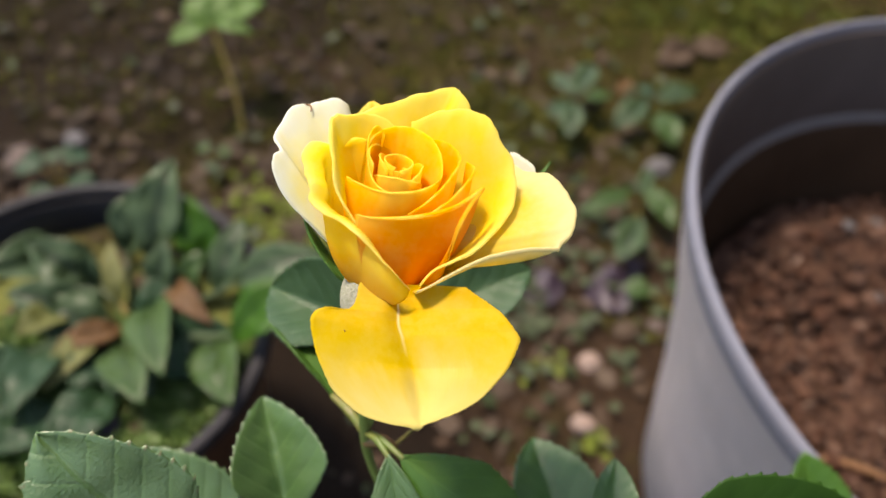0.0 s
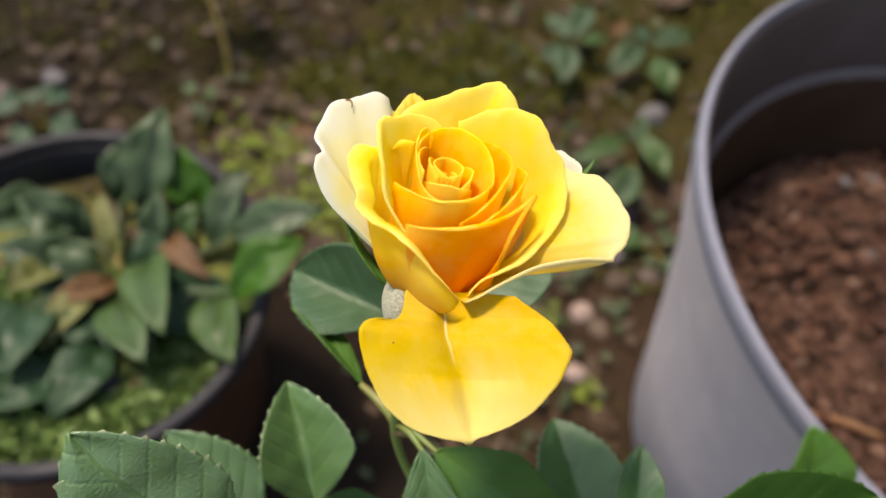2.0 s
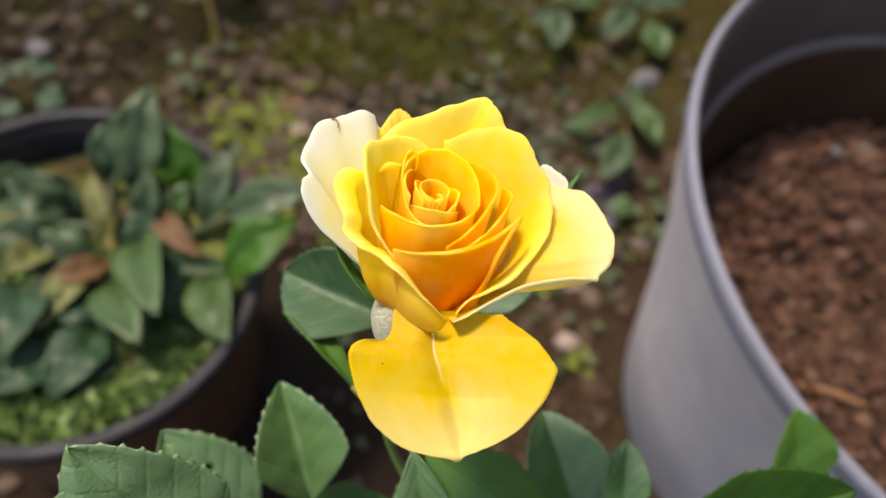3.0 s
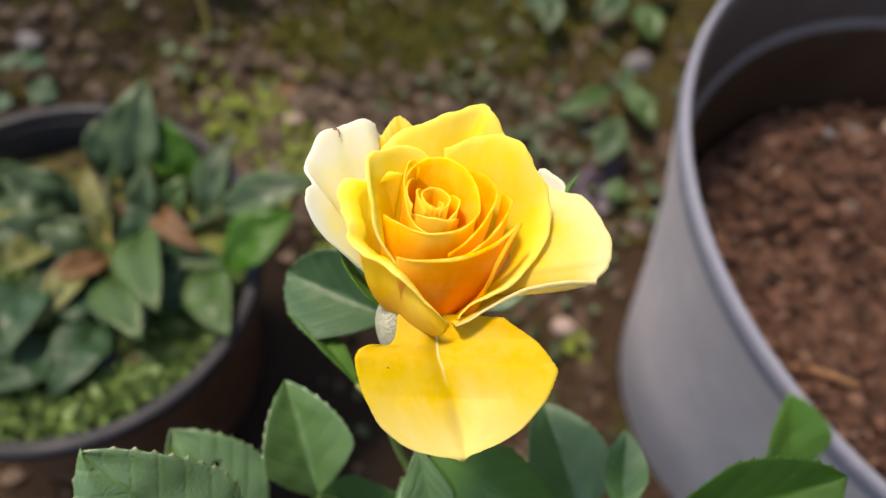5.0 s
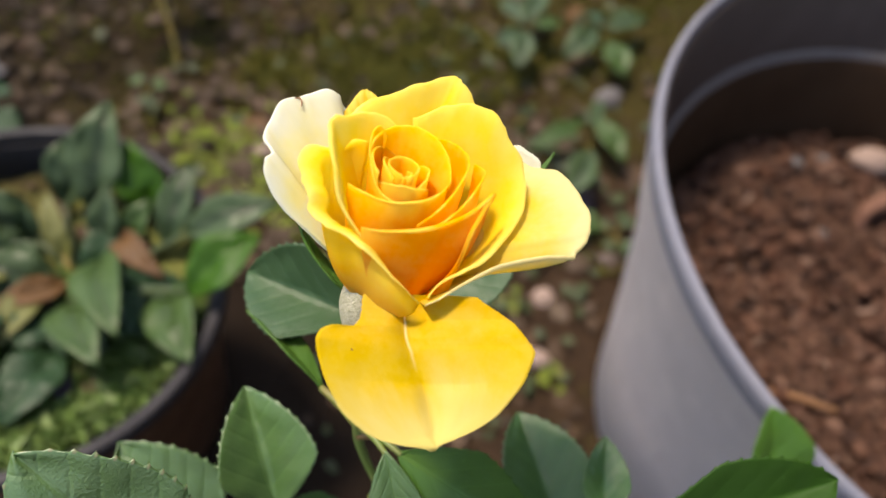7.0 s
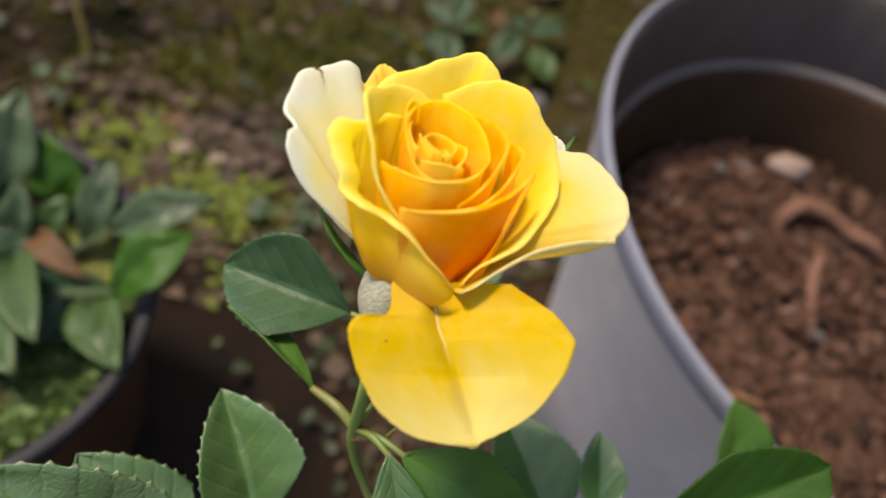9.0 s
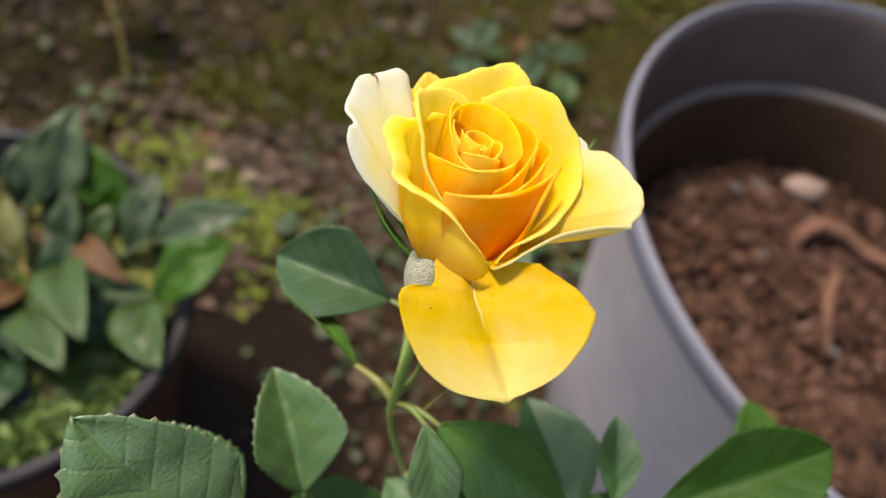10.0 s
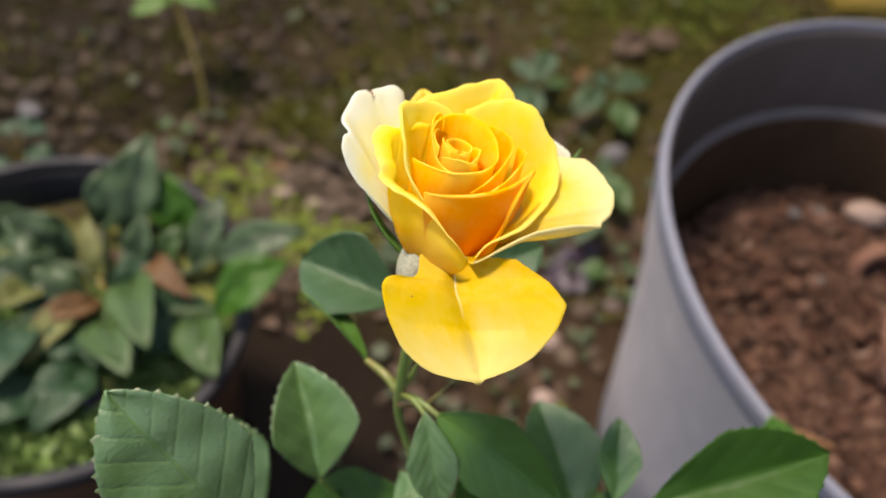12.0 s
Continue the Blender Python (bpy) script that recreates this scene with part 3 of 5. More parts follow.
# ---- leafy plant in the small pot ----
def build_broad_plant():
    plant = new("leafy_plant")
    plant.location = (-0.165, 0.262, 0.150)
    tagged(plant, "low leafy plant with broad grey-green leaves, some withered orange", "plant")
    bpy.context.view_layer.update()
    leaves = [
        ((-0.1660, 0.3144, 0.1580), (-0.1530, 0.3641, 0.2100), 0.018, "g"),
        ((-0.1850, 0.3180, 0.1580), (-0.1638, 0.3551, 0.1950), 0.017, "g"),
        ((-0.1269, 0.3118, 0.1580), (-0.1423, 0.3446, 0.1950), 0.015, "b"),
        ((-0.1160, 0.2854, 0.1580), (-0.1019, 0.3312, 0.1900), 0.012, "g"),
        ((-0.0997, 0.2768, 0.1900), (-0.0419, 0.2843, 0.2150), 0.013, "g"),
        ((-0.0938, 0.2375, 0.1860), (-0.0532, 0.2646, 0.2100), 0.017, "b"),
        ((-0.1121, 0.2558, 0.1580), (-0.0872, 0.1939, 0.1850), 0.017, "p"),
        ((-0.1560, 0.2772, 0.1580), (-0.1245, 0.2035, 0.2000), 0.016, "p"),
        ((-0.1660, 0.2458, 0.1580), (-0.1334, 0.1888, 0.1950), 0.015, "p"),
        ((-0.1939, 0.2906, 0.1580), (-0.2342, 0.3005, 0.1900), 0.017, "g"),
        ((-0.1946, 0.2692, 0.1580), (-0.2396, 0.2686, 0.1800), 0.015, "g"),
        ((-0.1686, 0.2599, 0.1580), (-0.2031, 0.2351, 0.1720), 0.009, "o"),
        ((-0.1651, 0.2150, 0.1580), (-0.1837, 0.1650, 0.1700), 0.017, "d"),
        ((-0.2111, 0.2443, 0.1580), (-0.2074, 0.1807, 0.1850), 0.015, "d"),
        ((-0.1525, 0.2992, 0.1580), (-0.1120, 0.2563, 0.1720), 0.009, "o"),
        ((-0.1769, 0.2763, 0.1580), (-0.1879, 0.3124, 0.1800), 0.007, "y"),
        ((-0.1532, 0.2859, 0.1580), (-0.1496, 0.3107, 0.1900), 0.010, "g"),
        ((-0.1400, 0.2887, 0.1580), (-0.1253, 0.3061, 0.1850), 0.009, "p"),
        ((-0.2099, 0.2686, 0.1580), (-0.2201, 0.2342, 0.1850), 0.012, "y"),
        ((-0.1836, 0.2573, 0.1580), (-0.1998, 0.2049, 0.1720), 0.010, "y"),
        ((-0.1354, 0.2591, 0.1580), (-0.1247, 0.2227, 0.1650), 0.010, "d"),
        ((-0.2172, 0.3163, 0.1580), (-0.2572, 0.2797, 0.1850), 0.017, "g"),
        ((-0.2089, 0.2213, 0.1580), (-0.2449, 0.2064, 0.1850), 0.017, "d"),
        ((-0.1847, 0.1998, 0.1580), (-0.2237, 0.1657, 0.1750), 0.017, "d"),
    ]
    deal = random.Random(5)
    for k in range(16):
        a = deal.uniform(0, 6.283)
        d = Vector((math.sin(a), math.cos(a), 0))
        b = Vector((-0.172, 0.258, 0.152)) + d * deal.uniform(0.004, 0.022)
        leaves.append((b, b + d * deal.uniform(0.03, 0.055) + Vector((0, 0, deal.uniform(0.008, 0.020))), deal.uniform(0.011, 0.017), deal.choice("gddd")))
    for i, (b, t, w, kind) in enumerate(leaves):
        b, t = Vector(b), Vector(t)
        mid = (b + t) / 2
        out = (mid - Vector((-0.165, 0.262, mid.z)))
        up = Vector((out.x * -3.0, out.y * -3.0 - 0.3, 1.0))
        me = mesh_of("leaf", *blade(b, t, w, up, fold=0.28, droop=0.13, widest=0.42, ripple=0.22, nu=12, nv=24, seed=i + 1, point=0.95))
        name = {"o": "withered orange brown leaf", "y": "yellowing leaf", "p": "pale green leaf"}.get(kind, "")
        leaf = thicken(as_object("leaf", me, LEAF_OF[kind], plant, name), 0.0006)
        root = Vector((-0.165 + (b.x + 0.165) * 0.3, 0.262 + (b.y - 0.262) * 0.3, 0.147))
        bend = (root + b) / 2 + Vector((0, 0, 0.006))
        tube_object("leaf_stalk", [root, bend, b + (t - b) * 0.06], [0.0022, 0.0018, 0.0011], WEED_STEM if kind in "oy" else BROAD_STEM, leaf, seg=7)
    return plant


build_broad_plant()


# ---- rose ----
HIP_TOP = Vector((-0.0027, 0.0910, 0.4520))
BLOOM = pose(*HIP_TOP, -25, 6, 0)
rose = new("rose_bush")
rose.location = (-0.006, 0.078, 0.0)
tagged(rose, "yellow rose in bloom, green stem, toothed dark green leaflets", "rose")
bpy.context.view_layer.update()
tube_object("stem", [(0.014, 0.060, -0.03), (0.014, 0.062, 0.18), (0.0085, 0.0676, 0.3538), (0.0020, 0.0741, 0.3733), (-0.0036, 0.0797, 0.3892), (-0.0053, 0.0822, 0.402), (-0.0056, 0.0838, 0.428), BLOOM @ Vector((0, 0, -0.0105))],
            [0.0034, 0.0022, 0.0012, 0.0011, 0.0012, 0.0015, 0.0012, 0.0024], STEM, rose, seg=14, bumps=0.05)


def hip_mesh():
    def place(u, v):
        a = 2 * math.pi * u
        r = 0.0061 * math.sin(math.pi * min(1, 0.10 + v * 0.62)) ** 0.75
        r *= 1 + 0.04 * math.sin(5 * a)
        return BLOOM @ Vector((r * math.cos(a) - 0.0022, r * math.sin(a) - 0.0006, -0.0110 + 0.0150 * v))
    return mesh_of("hip", *sheet(28, 14, place, True))


bloom = as_object("flower_hip", hip_mesh(), HIP, rose, "pale downy green flower base under the petals")


def petal(face, margin, material, foot=3.0, foot_z=0.0, belly=2.0, rise=1.3, spread=0.6, lip=0.0, lip_down=0.6, turn=2.2, taper=0.0, flare=0.0, body=0.86, belly_end=None, frill=0.0, ripple=0.0, seed=1, nu=60, nv=28):
    """One petal about the flower's axis. face: the way it faces in degrees (0 to the front, 90 to the right); margin: a few points of its rim in millimetres
    (right, back, up), from its left foot round to its right one; belly and rise: how it swells and climbs between foot and rim (belly_end: towards its right side); lip: how far the rim turns over;
    flare: how far the upper half leans outward instead of standing in a cup."""
    a0 = radians(face)
    rim = []
    for x, y, z in margin:
        a = math.atan2(x, -y) - a0
        a = (a + math.pi) % (2 * math.pi) - math.pi
        rim.append(Vector((a, math.hypot(x, y), z)))
    n = len(rim) - 1
    fade = lip != 0

    def along(s):
        f = min(s * n, n - 1e-6)
        i = int(f)
        f -= i
        p0, p1, p2, p3 = rim[max(0, i - 1)], rim[i], rim[i + 1], rim[min(n, i + 2)]
        return 0.5 * (2 * p1 + (p2 - p0) * f + (2 * p0 - 5 * p1 + 4 * p2 - p3) * f * f + (3 * p1 - p0 - 3 * p2 + p3) * f ** 3)

    body = body if fade else 1.0

    def place(u, v):
        a1, r1, z1 = along(u)
        w = min(1.0, v / body)
        a = a0 + a1 * (0.35 + 0.65 * w ** spread)
        ends = min(1.0, 5 * u, 5 * (1 - u)) * (1 - u) ** taper
        if fade:
            r1 -= lip * ends * math.sin(turn)
            z1 -= lip * ends * (0.35 * math.sin(turn * 1.3) - lip_down * (1 - math.cos(turn)))
        share = min(1.0, max(0.0, (u - 0.2) / 0.35))
        swell = belly if belly_end is None else belly + (belly_end - belly) * share * share * (3 - 2 * share)
        r = foot + (r1 - foot) * ((1 - flare) * (1 - (1 - w) ** swell) + flare * w ** 2.4)
        z = foot_z + (z1 - foot_z) * w ** rise
        if fade and v > body:
            k = (v - body) / (1 - body) * turn
            r += lip * ends * math.sin(k) * 1.0
            z += lip * ends * (0.35 * math.sin(k * 1.3) - lip_down * (1 - math.cos(k)))
        wave = noise.noise(Vector((u * 5.0 + seed * 3.7, w * 2.2, seed * 1.3)))
        r += ripple * w * w * wave
        z += 0.5 * ripple * w * w * noise.noise(Vector((u * 7.0 - seed * 2.2, w * 2.0, seed * 4.1)))
        z += min(1, r1 / 14) * 0.22 * w ** 8 * noise.noise(Vector((u * 38.0, seed * 5.3, 0.4))) + min(1, r1 / 14) * 0.12 * w ** 8 * noise.noise(Vector((u * 90.0, seed * 2.9, 1.4)))
        curl = frill * w ** 12 * (noise.noise(Vector((u * 9.0, seed * 3.1, 2.7))) + 0.5 * noise.noise(Vector((u * 19.0, seed * 1.9, 5.2))))
        r += curl
        z += 0.6 * curl
        return BLOOM @ (Vector((r * math.sin(a), -r * math.cos(a), z)) / 1000)

    me = mesh_of("petal", *sheet(nu, nv, place))
    return thicken(as_object("petal", me, material, bloom), 0.00022)


def hanging_petal(left, right, material, bulge=1.6, crease=0.9, seed=1, nu=56, nv=96):
    """The spent petal that hangs down in front. left and right: its two margins from foot to tip as (share of the length, right, back, up) in millimetres."""
    def on(edge, v):
        for (v0, *p), (v1, *q) in zip(edge, edge[1:]):
            if v <= v1:
                f = (v - v0) / (v1 - v0)
                return Vector(p).lerp(Vector(q), f)
        return Vector(edge[-1][1:])

    def smooth(edge, v):
        k = 0.006 if v < 0.38 else min(0.045, 0.006 + (v - 0.38) * 0.5, max(0.0, 1 - v))
        return (on(edge, max(0, v - k)) + on(edge, max(0, v - k / 2)) + 2 * on(edge, v) + on(edge, min(1, v + k / 2)) + on(edge, min(1, v + k))) / 6

    def place(u, v):
        a, c = smooth(left, v), smooth(right, v)
        reach = min(0.12, (1 - v) * 0.3)
        calm = sum((on(left, min(1, max(0, v + reach * k / 4))) for k in range(-4, 5)), Vector()) / 9
        p = calm.lerp(c, u) + (a - calm) * (1 - u) ** 7
        out = Vector((0.0, -0.65, 0.76))
        swell = 4 * u * (1 - u) * min(1, 3 * (1 - v)) ** 0.5
        fold = u - (0.31 + 0.36 * v)
        valley = 1 - min(1, abs(fold) / (0.69 - 0.36 * v if fold > 0 else 0.31 + 0.36 * v))
        p += out * (0.5 * bulge * swell - 4.6 * valley * min(1, 2.5 * (1 - v)) * min(1, 0.4 + 2 * v) - 0.4 * crease * math.exp(-(fold * 14) ** 2) * min(1, 4 * (1 - v)))
        p += out * 0.45 * min(1, 3 * (1 - v)) * noise.noise(Vector((u * 3.5 + seed, v * 3.0, seed * 1.7))) * min(1, 4 * u, 4 * (1 - u))
        p += out * 0.30 * noise.noise(Vector((u * 9 + seed, v * 5.0, 2.2))) * v * min(1, 3 * (1 - v))
        rough = (1 - min(1, 14 * min(u, 1 - u))) * 0.16
        p.x += rough * noise.noise(Vector((u * 3, v * 60, seed)))
        return BLOOM @ (p / 1000)

    verts, faces, uvs = sheet(nu, nv, place)
    uvs = [(u - 0.36 * v + 0.315, 0.22 + 0.78 * v) for u, v in uvs]
    ob = thicken(as_object("petal", mesh_of("petal", verts, faces, uvs), material, bloom), 0.00022)
    tube_object("blemish", [place(0.150, 0.410), place(0.156, 0.415), place(0.162, 0.420)], [0.0001, 0.00022, 0.0001], BLEMISH, bloom, "tiny dark speck on the petal", seg=6)
    return ob


def ring(face, half_span, r0, r1, z0, z1, lift, material, **kw):
    """A petal rolled round the heart, from the angle face - half_span to face + half_span, its radius from r0 to r1 and its height from z0 to z1."""
    keys = []
    for k in range(9):
        s = k / 8
        a = radians(face + half_span * (2 * s - 1))
        r = r0 + (r1 - r0) * s
        keys.append((r * math.sin(a), 1.6 - r * math.cos(a), z0 + (z1 - z0) * s + lift * math.sin(math.pi * s)))
    return petal(face, keys, material, **kw)


ring(175, 170, 2.6, 3.3, 28, 28.8, 0.8, PETAL_HEART, foot=1.64, foot_z=6, belly=2.0, rise=1.0, spread=0.3, lip=0.14, ripple=0.25, seed=1)
ring(40, 110, 1.2, 1.7, 26.8, 27.2, 0.4, PETAL_HEART, foot=1.08, foot_z=6, belly=2.0, rise=1.0, spread=0.3, lip=0.14, ripple=0.25, seed=2)
ring(-105, 70, 4.1, 4, 26, 28, 2.6, PETAL_HEART, foot=2.24, foot_z=4, belly=2.0, rise=1.0, spread=0.3, lip=0.14, ripple=0.25, seed=21)
ring(80, 60, 4.4, 4.8, 25.8, 27.4, 1.8, PETAL_HEART, foot=2.36, foot_z=4, belly=2.0, rise=1.0, spread=0.3, lip=0.14, ripple=0.25, seed=22)
ring(-10, 82, 5.2, 5, 25.2, 25.4, 1.9, PETAL_HEART, foot=2.6, foot_z=4, belly=2.0, rise=1.0, spread=0.3, lip=0.14, ripple=0.25, seed=23)
ring(-122, 66, 5.9, 6.3, 26.6, 29, 2.8, PETAL_HEART, foot=2.6, foot_z=4, belly=2.0, rise=1.0, spread=0.3, lip=0.14, ripple=0.25, seed=24)
petal(165, [(-6.3, 2.6, 29.6), (-5.8, 5.1, 31.8), (-0.9, 8.6, 33.6), (4.3, 7.7, 33.4), (7.8, 3.4, 31.1), (8.3, -1.4, 27.8)], PETAL_HEART, foot=3, foot_z=4, belly=2.2, rise=1.0, lip=0.2, flare=0.35, seed=4)
petal(-80, [(0.2, -4.9, 24.3), (-4.4, -3.1, 25.4), (-6.3, 0.8, 28.8), (-5.5, 6.8, 33.6), (-3.3, 6.5, 32.2)], PETAL_HEART, foot=3, foot_z=4, belly=2.2, rise=1.1, lip=0.15, flare=0.2, seed=5)
petal(-5, [(-10, 0.6, 24.8), (-6.2, -2.7, 24.4), (-0.3, -5.2, 24.9), (4.7, -4.3, 25.9), (7.9, -0.8, 26.9)], PETAL_HEART, foot=3, foot_z=3, belly=2.6, rise=1.1, lip=0.2, seed=6)
petal(75, [(2.4, -6.8, 21.6), (6.8, -5.3, 24.9), (10.2, -2, 28.5), (11.8, 2.3, 31.2), (8.7, 5.9, 32.6), (6.1, 7.1, 32.3)], PETAL_CUP, foot=3, foot_z=2, belly=2.4, rise=1.1, lip=0.3, seed=7)
petal(65, [(4.3, -7.6, 21.2), (9.2, -6, 24), (12.7, -3, 27.1), (14.8, 0.5, 29.6), (13.3, 3, 30.1)], PETAL_CUP, foot=3, foot_z=1, belly=2.6, rise=1.15, lip=0.3, seed=8)
petal(15, [(-7.5, -7, 20.3), (-0.8, -8.8, 21), (6.7, -8.6, 22.6), (11.9, -6.2, 24.1), (16.6, -2.9, 26.9), (14.8, -5.2, 24.6), (12.8, -7.2, 20.5), (12.0, -7.5, 15.5), (11.3, -7.0, 10.5)], PETAL_CUP, foot=3, foot_z=0, belly=2.0, rise=1.2, lip=0.7, lip_down=0.5, seed=9)
petal(-100, [(-6.7, -6.7, 18), (-11.4, -4.6, 23), (-13.1, -1.3, 29.2), (-14.1, 3.9, 34), (-11.5, 7.3, 34.7), (-4.9, 10.4, 34.6), (-0.7, 9.1, 32.6)], PETAL_OUTER, foot=3, foot_z=0, belly=2.4, rise=1.0, lip=0.5, ripple=0.5, frill=0.4, flare=0.5, seed=10)
petal(105, [(6.9, -9.6, 8.1), (10.4, -8.8, 11.7), (16.6, -6.5, 15.8), (22, -1.6, 21), (24.1, 3.9, 27.5), (21.8, 8.1, 33), (18.5, 10.7, 36.5), (11.5, 13, 37.3), (5.9, 13.6, 36), (2.1, 12.8, 33.4)], PETAL_OUTER, foot=3, foot_z=0, belly=2.0, rise=1.05, lip=0.6, ripple=1.0, frill=1.2, flare=0.4, seed=11)
petal(180, [(-10.8, 15.5, 28.8), (-8, 17.7, 31.4), (0.2, 20.9, 35.2), (9.7, 23.2, 38.2), (12.8, 20.1, 37.4), (16.2, 15.2, 34)], PETAL_OUTER, foot=4, foot_z=0, belly=2.0, rise=0.95, lip=0.9, ripple=0.7, frill=0.8, flare=0.55, lip_down=0.7, seed=12)
petal(-50, [(-6.4, 5.9, 30.9), (-13.6, 5.4, 29.9), (-17, 5.5, 28.9), (-18.8, 4.3, 27.1), (-17.7, 1.5, 24.1), (-16.2, -0.6, 22.2), (-16.6, -1.9, 20), (-14, -4.9, 18.7), (-10.2, -7.2, 18.3), (-5.3, -9.9, 16.2), (0.3, -11.5, 11.8), (4.8, -11, 7.2)], PETAL_OUTER, foot=5, foot_z=0.5, belly=2.5, rise=1.0, lip=5.0, ripple=0.7, frill=1.3, lip_down=0.3, nv=44, body=0.7, turn=1.5, spread=0.25, taper=0.5, seed=13)
petal(85, [(5.8, -11.2, 7.3), (12, -9.9, 10.7), (18.9, -8.6, 14.6), (26.4, -9.3, 17.6), (30.5, -10.3, 18.8), (32.5, -10.9, 19.7), (33.2, -9.9, 20.7), (34.6, -8.7, 22.2), (35.1, -7, 24.1), (35, -2.2, 25.3), (34, 2.9, 26.7), (32.1, 7.9, 27.6), (28.5, 12, 26.6), (25.9, 16.4, 26.8)], PETAL_PALE, foot=5, foot_z=3, belly=2.4, rise=0.55, lip=0.7, ripple=0.35, frill=0.8, flare=0.0, belly_end=1.3, spread=0.25, lip_down=0.7, seed=14)
petal(110, [(23.6, 14.5, 26.6), (25, 16.9, 29), (27.8, 15.8, 28.5), (30.4, 14.2, 27.1), (30.1, 12.9, 24.9)], PETAL_WHITE, foot=4, foot_z=2, belly=1.5, rise=1.1, seed=19)
petal(-130, [(-11.4, 3.3, 7.9), (-17.2, 3.8, 12.8), (-21.5, 4.6, 16.9), (-24.0, 6.0, 21.5), (-24.9, 7.4, 24.4), (-23.6, 8.6, 25.2), (-25.2, 11.6, 26.4), (-25.2, 14.4, 28.2), (-22.6, 17.6, 31.2), (-19.2, 20.2, 32), (-14.7, 22.3, 33), (-11.6, 23.5, 32), (-10.3, 24.3, 29.7), (-7.4, 22.5, 28.7)], PETAL_WHITE, foot=4, foot_z=1, belly=0.95, rise=0.92, lip=0.3, lip_down=1.0, ripple=0.9, frill=0.7, spread=0.3, nu=90, seed=15)
petal(-162, [(-12.4, 22.3, 27.3), (-9.6, 23.8, 29.8), (-6.3, 27.4, 32.9), (-2.9, 24.2, 32.3)], PETAL_CUP, foot=4, foot_z=0, belly=1.8, rise=0.9, flare=0.6, seed=17)
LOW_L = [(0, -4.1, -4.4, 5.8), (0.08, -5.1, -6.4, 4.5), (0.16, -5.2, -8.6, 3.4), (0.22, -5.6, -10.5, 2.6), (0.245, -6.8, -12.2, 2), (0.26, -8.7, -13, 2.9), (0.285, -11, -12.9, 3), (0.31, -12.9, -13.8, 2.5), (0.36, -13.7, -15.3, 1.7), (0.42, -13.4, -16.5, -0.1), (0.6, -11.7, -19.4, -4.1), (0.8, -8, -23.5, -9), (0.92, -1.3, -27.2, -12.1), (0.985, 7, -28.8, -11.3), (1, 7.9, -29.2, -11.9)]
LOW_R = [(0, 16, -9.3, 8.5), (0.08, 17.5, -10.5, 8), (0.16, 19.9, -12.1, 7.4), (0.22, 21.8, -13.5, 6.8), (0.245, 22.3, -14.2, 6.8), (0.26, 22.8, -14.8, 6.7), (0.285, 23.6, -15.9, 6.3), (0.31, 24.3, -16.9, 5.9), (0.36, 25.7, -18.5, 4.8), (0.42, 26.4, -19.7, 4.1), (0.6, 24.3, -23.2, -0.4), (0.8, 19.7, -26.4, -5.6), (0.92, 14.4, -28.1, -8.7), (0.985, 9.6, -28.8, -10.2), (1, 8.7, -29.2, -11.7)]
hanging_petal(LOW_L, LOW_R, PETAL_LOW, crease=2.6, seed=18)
tube_object("blemish", [BLOOM @ (Vector(p) / 1000) for p in ((-20.6, 19.3, 32.2), (-19.4, 19.6, 32.4), (-18.9, 18.8, 32.0), (-18.9, 18.0, 31.4))], [0.0001, 0.0002, 0.0002, 0.0001], BLEMISH, bloom, "brown nick in the white petal", seg=6)


def rose_leaf(base, tip, half, up, material=None, fold=0.26, teeth=20, stalk=None, seed=1, droop=0.05, hole=None, stalk_look=None, stalk_size=1.0, spines=False, **kw):
    verts, faces, uvs = (blade(base, tip, half, up, fold=fold, droop=droop, teeth=teeth, tooth=0.060, widest=0.42, ripple=0.07, nu=20, seed=seed, **kw))
    widths = {}
    for p, (u, v) in zip(verts, uvs):
        widths.setdefault(v, []).append(p)
    span = {v: (row[-1] - row[0]).length / (2 * half) for v, row in widths.items()}
    uvs = [(0.5 + math.copysign(0.5 * (1 - (1 - abs(2 * u - 1)) ** 1.6), u - 0.5) * min(1, span[v]), v) for u, v in uvs]
    spiny = [spines and (k % 20 in (0, 19)) and (k // 20) % 6 == 4 for k in range(len(faces))]
    if hole:
        spiny = [False] * len(faces)
        faces = [f for f in faces if math.hypot(sum(uvs[i][0] for i in f) / 4 - hole[0], (sum(uvs[i][1] for i in f) / 4 - hole[1]) * 1.4) > hole[2]]
    me = mesh_of("leaflet", verts, faces, uvs)
    leaf = thicken(as_object("leaflet", me, material or ROSE_LEAF, rose), 0.0004)
    me.materials.append(SPINE)
    me.polygons.foreach_set("material_index", [int(k) for k in spiny])
    if stalk:
        b = Vector(base)
        tube_object("leaf_stalk", [Vector(stalk), (Vector(stalk) + b) / 2 + Vector((0, 0, 0.002)), b + (Vector(tip) - b) * 0.03], [0.0011 * stalk_size, 0.0010 * stalk_size, 0.0007 * stalk_size], stalk_look or STEM, leaf, seg=7)
    return leaf


